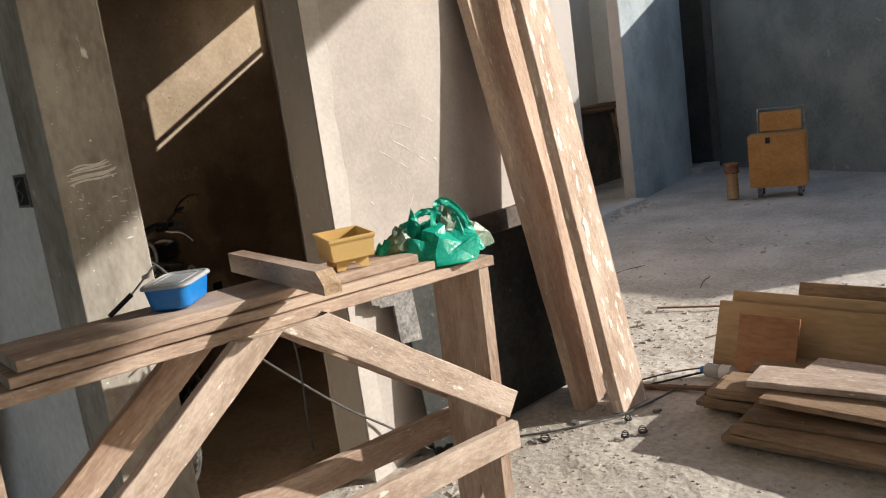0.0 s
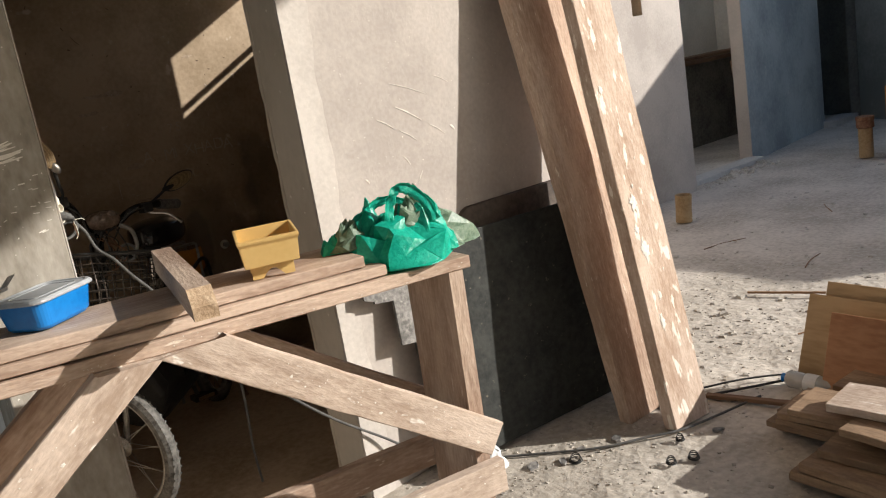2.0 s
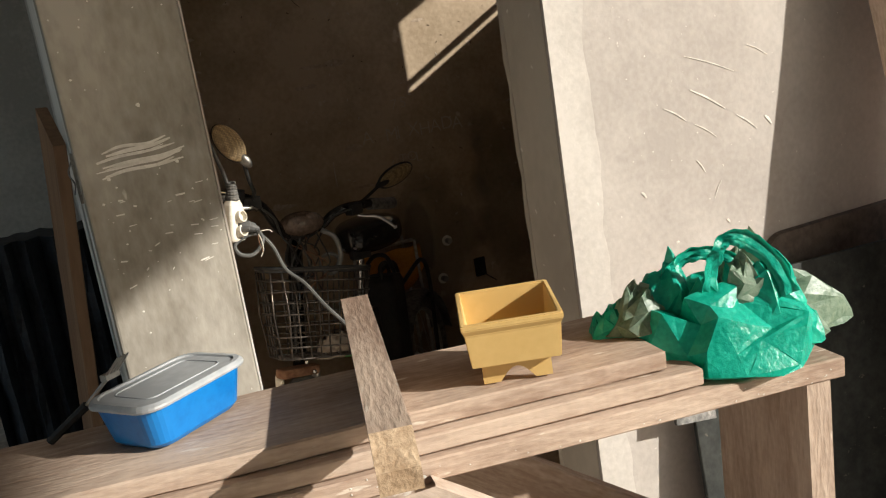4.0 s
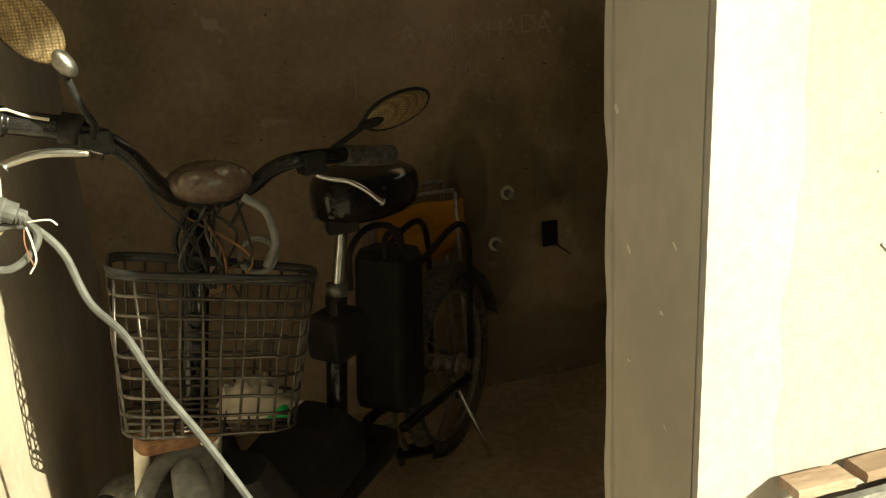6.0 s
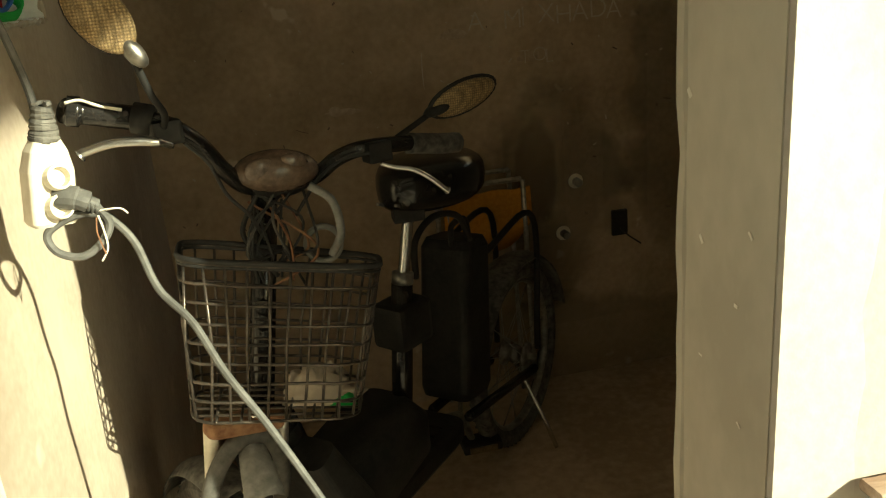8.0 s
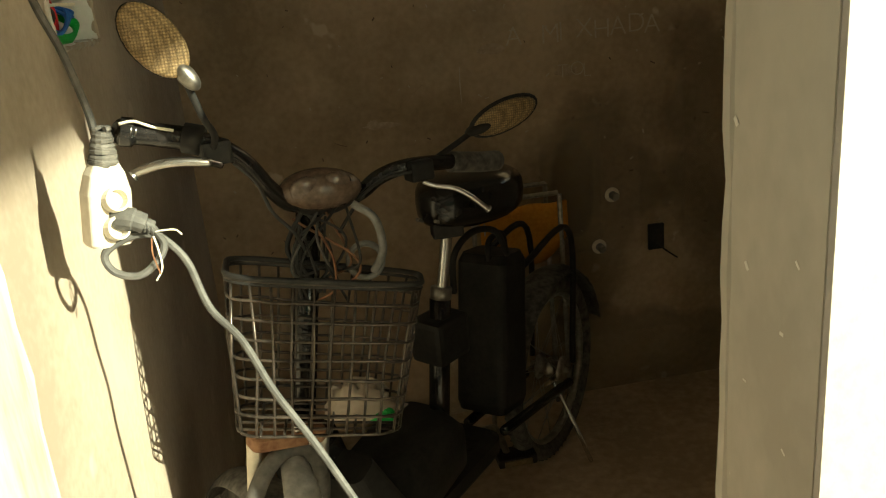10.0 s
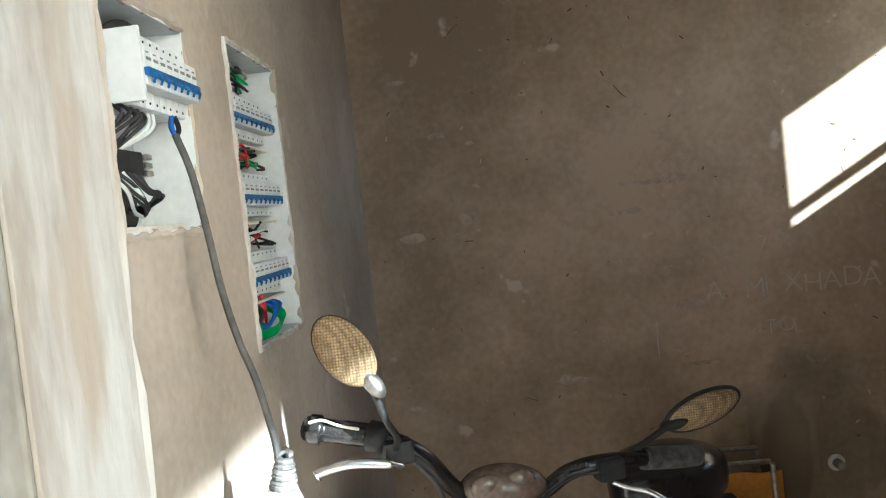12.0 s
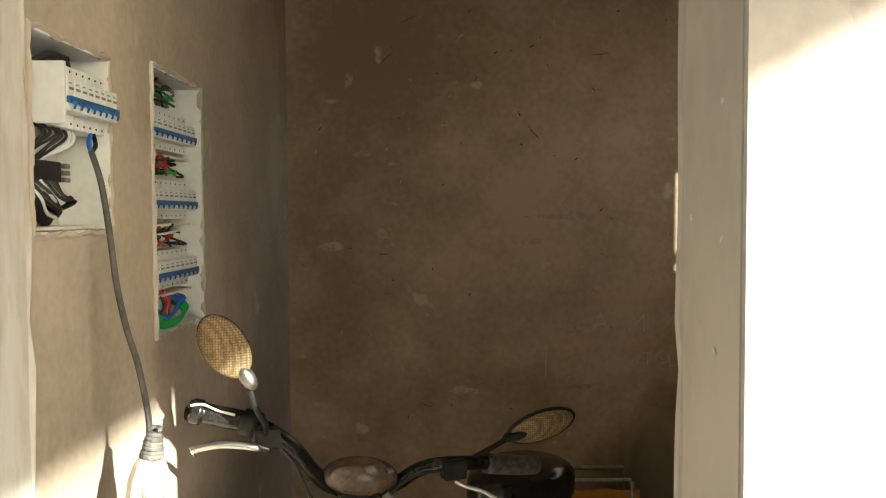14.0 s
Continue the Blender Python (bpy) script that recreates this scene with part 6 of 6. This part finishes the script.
for k, (x, y, z, L, w, th, a) in enumerate(pile):
    # the thicker layers are two thin boards each
    for q in range(2 if th >= 0.035 else 1):
        t1 = th / 2 - 0.001 if th >= 0.035 else th
        m = Matrix.Translation((x + q * rnd.uniform(-0.03, 0.02), y + q * rnd.uniform(-0.05, 0.02), z + 0.004 + q * (t1 + 0.001))) @ Matrix.Rotation(math.atan2(PD.y, PD.x) + radians(a + q * rnd.uniform(-2.5, 2.5)), 4, "Z")
        # shade-darkened wood below; the last two boards get paler wood as if sunlit
        loose_plank("lumber_plank", m, L - q * rnd.uniform(0, 0.15), w * (1 - 0.12 * q), t1, "rough sawn plank in a loose pile on the floor", "lumber" if k < 10 else "wood_dusty", 80 + 2 * k + q, "lumber pile", wobble=0.0012, bevel=0.002)


def sheet(foot, u, w, h, lean, th, label, material="ply"):
    u = Vector((*u, 0)).normalized()
    n = Vector((0, 0, 1)).cross(u)
    up = (Vector((0, 0, 1)) * math.cos(radians(lean)) + n * math.sin(radians(lean)))
    bm = block((0, 0, 0), (w, h, th), 0.003)
    ob = link("plywood_sheet", bm, material)
    ob.matrix_world = Matrix.Translation(foot) @ Matrix((u, up, u.cross(up))).transposed().to_4x4()
    tagged(ob, label, "plywood", "plywood by the lumber pile")


sheet((2.09, -0.70, 0.0), (-0.12, -1), 1.0, 0.31, 22, 0.012, "large plywood sheet leaning behind the lumber")
sheet((2.13, -0.74, 0.0), (-0.12, -1), 1.0, 0.345, 22, 0.012, "large plywood sheet leaning behind another")
sheet((2.17, -1.0, 0.0), (-0.12, -1), 0.8, 0.38, 22, 0.014, "dark plywood sheet leaning behind the others", "lumber")
sheet((1.985, -0.83, 0.0), (-0.12, -1), 0.25, 0.29, 20, 0.01, "small reddish plywood offcut leaning upright", "ply_red")
loose_plank("lath", between((1.80, -0.51, 0.004), (1.87, -0.80, 0.004)), 0.32, 0.025, 0.015, "thin wooden lath lying on the floor", "wood_dark", 95)
loose_plank("lath", between((2.9, -0.06, 0.004), (3.0, -0.37, 0.004)), 0.34, 0.012, 0.01, "thin wooden lath lying on the floor", "wood_dark", 96)
t = thing("plastic_bottle", Matrix.Translation((2.02, -0.70, 0.033)) @ Matrix.Rotation(radians(-95), 4, "Z") @ Matrix.Rotation(math.pi / 2, 4, "Y"), "clear plastic bottle with blue cap lying on the floor", "bottle")
part("body", turned([(0.025, 0), (0.031, 0.01), (0.03, 0.06), (0.032, 0.12), (0.03, 0.15), (0.012, 0.19), (0.012, 0.2)], None, 20), "clear", t, "", True)
part("cap", turned([(0.015, 0.2), (0.015, 0.218), (0.012, 0.221)], Matrix.Translation((0, 0, -0.22)) @ Matrix.Scale(1, 4), 16), "blue_plastic", t)
part("label", turned([(0.0322, 0.07), (0.0322, 0.115)], None, 20, False), "white", t)
for k, (x, y, r) in enumerate(((1.22, -0.40, 0.022), (1.36, -0.66, 0.016), (1.42, -0.70, 0.018), (1.50, -0.60, 0.014))):
    bm = bmesh.new()
    for q in range(3):
        tube(bm, ring_pts((0, 0, 0.004 + 0.005 * q), r * (1 - 0.14 * q), (1, 0.1, 0.22 * q), (0, 1, 0.12 * q), 22), 0.0018, 6, True)
    ob = link("wire_coil", bm, "bcable")
    ob.matrix_world = Matrix.Translation((x, y, 0))
    tagged(ob, "small coil of black wire on the dusty floor", "wire", "wire coils on the floor")
ob = link("plastic_scrap", drape(33.0, 0.075, 0.055, 0.075, (0.01, 0), 6), "white", smooth=True)
ob.matrix_world = Matrix.Translation((1.03, -0.19, 0))
tagged(ob, "crumpled white plastic bag scrap on the floor", "plastic scrap")
fc = thing("floor_cable", Matrix.Translation((0, 0, 0)), "black cables snaking over the sandy floor", "cable")
part("cable", rod([(1.75, -0.45, 0.006), (1.95, -0.60, 0.008), (2.1, -0.70, 0.006), (2.25, -0.8, 0.006)], 0.005, 6), "bcable", fc)
part("cable", rod([(1.78, -0.40, 0.006), (2.0, -0.55, 0.01), (2.12, -0.70, 0.006), (2.0, -0.82, 0.01)], 0.004, 6), "bcable", fc)

# dark things in the side room
bm = bmesh.new()
g = [[bm.verts.new((-0.62 + 0.55 * i / 24, 1.9 + 0.05 * math.sin(i * 1.7) + 0.02 * math.sin(j * 2 + i), 0.0 + 0.95 * j / 8)) for j in range(9)] for i in range(25)]
for i in range(24):
    for j in range(8):
        bm.faces.new((g[i][j], g[i + 1][j], g[i + 1][j + 1], g[i][j + 1]))
ex = bmesh.ops.extrude_face_region(bm, geom=list(bm.faces))
bmesh.ops.translate(bm, vec=(0, 0.3, 0), verts=[v for v in ex["geom"] if isinstance(v, bmesh.types.BMVert)])
bmesh.ops.recalc_face_normals(bm, faces=bm.faces)
tagged(link("tarpaulin", bm, "tarp"), "dark folded tarpaulin hanging over stacked material", "tarpaulin")

# ---- rubble ----
def rubble(name, count, seed, area, size, material, label):
    rnd = random.Random(seed)
    verts, faces = [], []
    for _ in range(count):
        x, y = area(rnd)
        s = rnd.uniform(*size) * (0.4 + rnd.random() ** 3 * 1.6)
        z = ground_height(x, y)
        a = rnd.uniform(0, 6.28)
        base = len(verts)
        for dx, dy, dz in ((-1, -0.8, -0.3), (1, -0.6, -0.3), (0.9, 0.8, -0.3), (-0.8, 1, -0.3), (-0.6, -0.5, 0.6), (0.6, -0.5, 0.7), (0.5, 0.6, 0.5), (-0.5, 0.5, 0.75)):
            jx, jy, jz = (v * s * rnd.uniform(0.6, 1.1) for v in (dx, dy, dz))
            verts.append((x + jx * math.cos(a) - jy * math.sin(a), y + jx * math.sin(a) + jy * math.cos(a), z + jz * 0.7))
        faces += [tuple(base + i for i in f) for f in ((0, 3, 2, 1), (4, 5, 6, 7), (0, 1, 5, 4), (1, 2, 6, 5), (2, 3, 7, 6), (3, 0, 4, 7))]
    me = bpy.data.meshes.new(name)
    me.from_pydata(verts, [], faces)
    me.materials.append(M[material])
    return tagged(new(name, me), label, "rubble", kind="stuff")


rubble("rubble", 5000, 1, lambda r: (r.uniform(0.2, 3.6), -2.4 + 2.9 * r.random()), (0.002, 0.006), "rubble", "loose grit and plaster crumbs on the floor")
rubble("rubble", 1400, 2, lambda r: (r.gauss(1.2, 0.7), r.gauss(-0.35, 0.28)), (0.003, 0.008), "rubble", "plaster crumbs and mortar lumps near the trestle")
rubble("rubble", 260, 3, lambda r: (r.gauss(0.45, 0.22), r.gauss(-0.28, 0.07)), (0.015, 0.04), "rubble", "heap of broken mortar under the trestle")
rubble("rubble", 500, 4, lambda r: (r.uniform(2.2, 7.5), r.uniform(-1.2, 1.5)), (0.006, 0.016), "rubble", "scattered crumbs over the yard floor")
rubble("rubble", 160, 5, lambda r: (r.uniform(5.2, 6.4), r.gauss(1.66, 0.06)), (0.012, 0.04), "rubble", "broken mortar along the bay's sill")
rubble("rubble", 300, 6, lambda r: (r.gauss(2.3, 0.35), r.gauss(0.0, 0.25)), (0.006, 0.018), "rubble", "crumbs on the sunlit floor")


# ---- specks and scraps ----
def specks(name, count, seed, place, label):
    """Many small splashes of dried paint, joined."""
    rnd = random.Random(seed)
    bm = bmesh.new()
    for _ in range(count):
        c, u, v, n = place(rnd)
        w = rnd.uniform(0.0007, 0.002) * (2.2 if rnd.random() < 0.08 else 1)
        rim = [bm.verts.new(c + u * (w * rnd.uniform(0.6, 1.4) * math.cos(a)) + v * (w * rnd.uniform(0.6, 1.4) * math.sin(a))) for a in (0, 1.05, 2.1, 3.15, 4.2, 5.25)]
        top = bm.verts.new(c + n * 0.0006)
        for i in range(6):
            bm.faces.new((rim[i], rim[(i + 1) % 6], top))
    tagged(link(name, bm, "paint_smear"), label, "paint specks", kind="stuff")


UX, UZ, NY = Vector((1, 0, 0)), Vector((0, 0, 1)), Vector((0, -1, 0))
specks("paint_specks", 110, 5, lambda r: (Vector((r.uniform(0.8, 1.75), -0.0006, r.uniform(0.75, 1.75))), UX, UZ, NY), "spattered white paint specks on the pier")
specks("paint_specks", 90, 6, lambda r: (Vector((r.uniform(-0.18, 0.01), -0.0006, r.uniform(0.5, 1.6))), UX, UZ, NY), "spattered white paint specks on the column")

rnd = random.Random(88)
for x, y, L, a in ((1.92, -0.2, 0.16, 20), (2.5, -0.5, 0.22, -35), (2.9, 0.35, 0.2, 60), (3.4, -0.1, 0.26, 10), (3.6, 0.6, 0.3, -20), (4.6, 0.3, 0.3, 35)):
    bm = rod([(0, 0, 0.004), (L * 0.5, 0.008, 0.007), (L, -0.004, 0.004)], [0.0035, 0.003, 0.0032, 0.004, 0.0035, 0.003, 0.003, 0.0028, 0.003, 0.003, 0.0028, 0.0026, 0.003, 0.0028, 0.0025, 0.0024, 0.002], 6)
    ob = link("stick", bm, "wood_dark")
    ob.matrix_world = Matrix.Translation((x, y, ground_height(x, y) + 0.001)) @ Matrix.Rotation(radians(a), 4, "Z")
    tagged(ob, "thin dark stick lying on the dusty floor", "stick", "sticks on the floor")
for x, y, w, a in ((1.13, -0.30, 0.034, 15), (1.19, -0.37, 0.026, 50), (1.29, -0.36, 0.022, -20), (1.40, -0.42, 0.03, 70), (0.93, -0.92, 0.04, 25), (1.62, -0.66, 0.024, -40)):
    bm = bmesh.new()
    base = [(math.cos(t) * w * rnd.uniform(0.6, 1.1), math.sin(t) * w * 0.6 * rnd.uniform(0.6, 1.1)) for t in (0.2, 1.3, 2.4, 3.4, 4.4, 5.5)]
    lo = [bm.verts.new((px, py, 0)) for px, py in base]
    hi = [bm.verts.new((px * 0.9, py * 0.9, rnd.uniform(0.005, 0.011))) for px, py in base]
    for k in range(6):
        bm.faces.new((lo[k], lo[(k + 1) % 6], hi[(k + 1) % 6], hi[k]))
    bm.faces.new(lo[::-1])
    bmesh.ops.contextual_create(bm, geom=hi)
    bmesh.ops.recalc_face_normals(bm, faces=bm.faces)
    ob = link("scrap", bm, "grey_board")
    ob.matrix_world = Matrix.Translation((x, y, ground_height(x, y) + 0.001)) @ Matrix.Rotation(radians(a), 4, "Z")
    tagged(ob, "flat dark scrap of board on the floor", "scrap", "scraps on the floor")
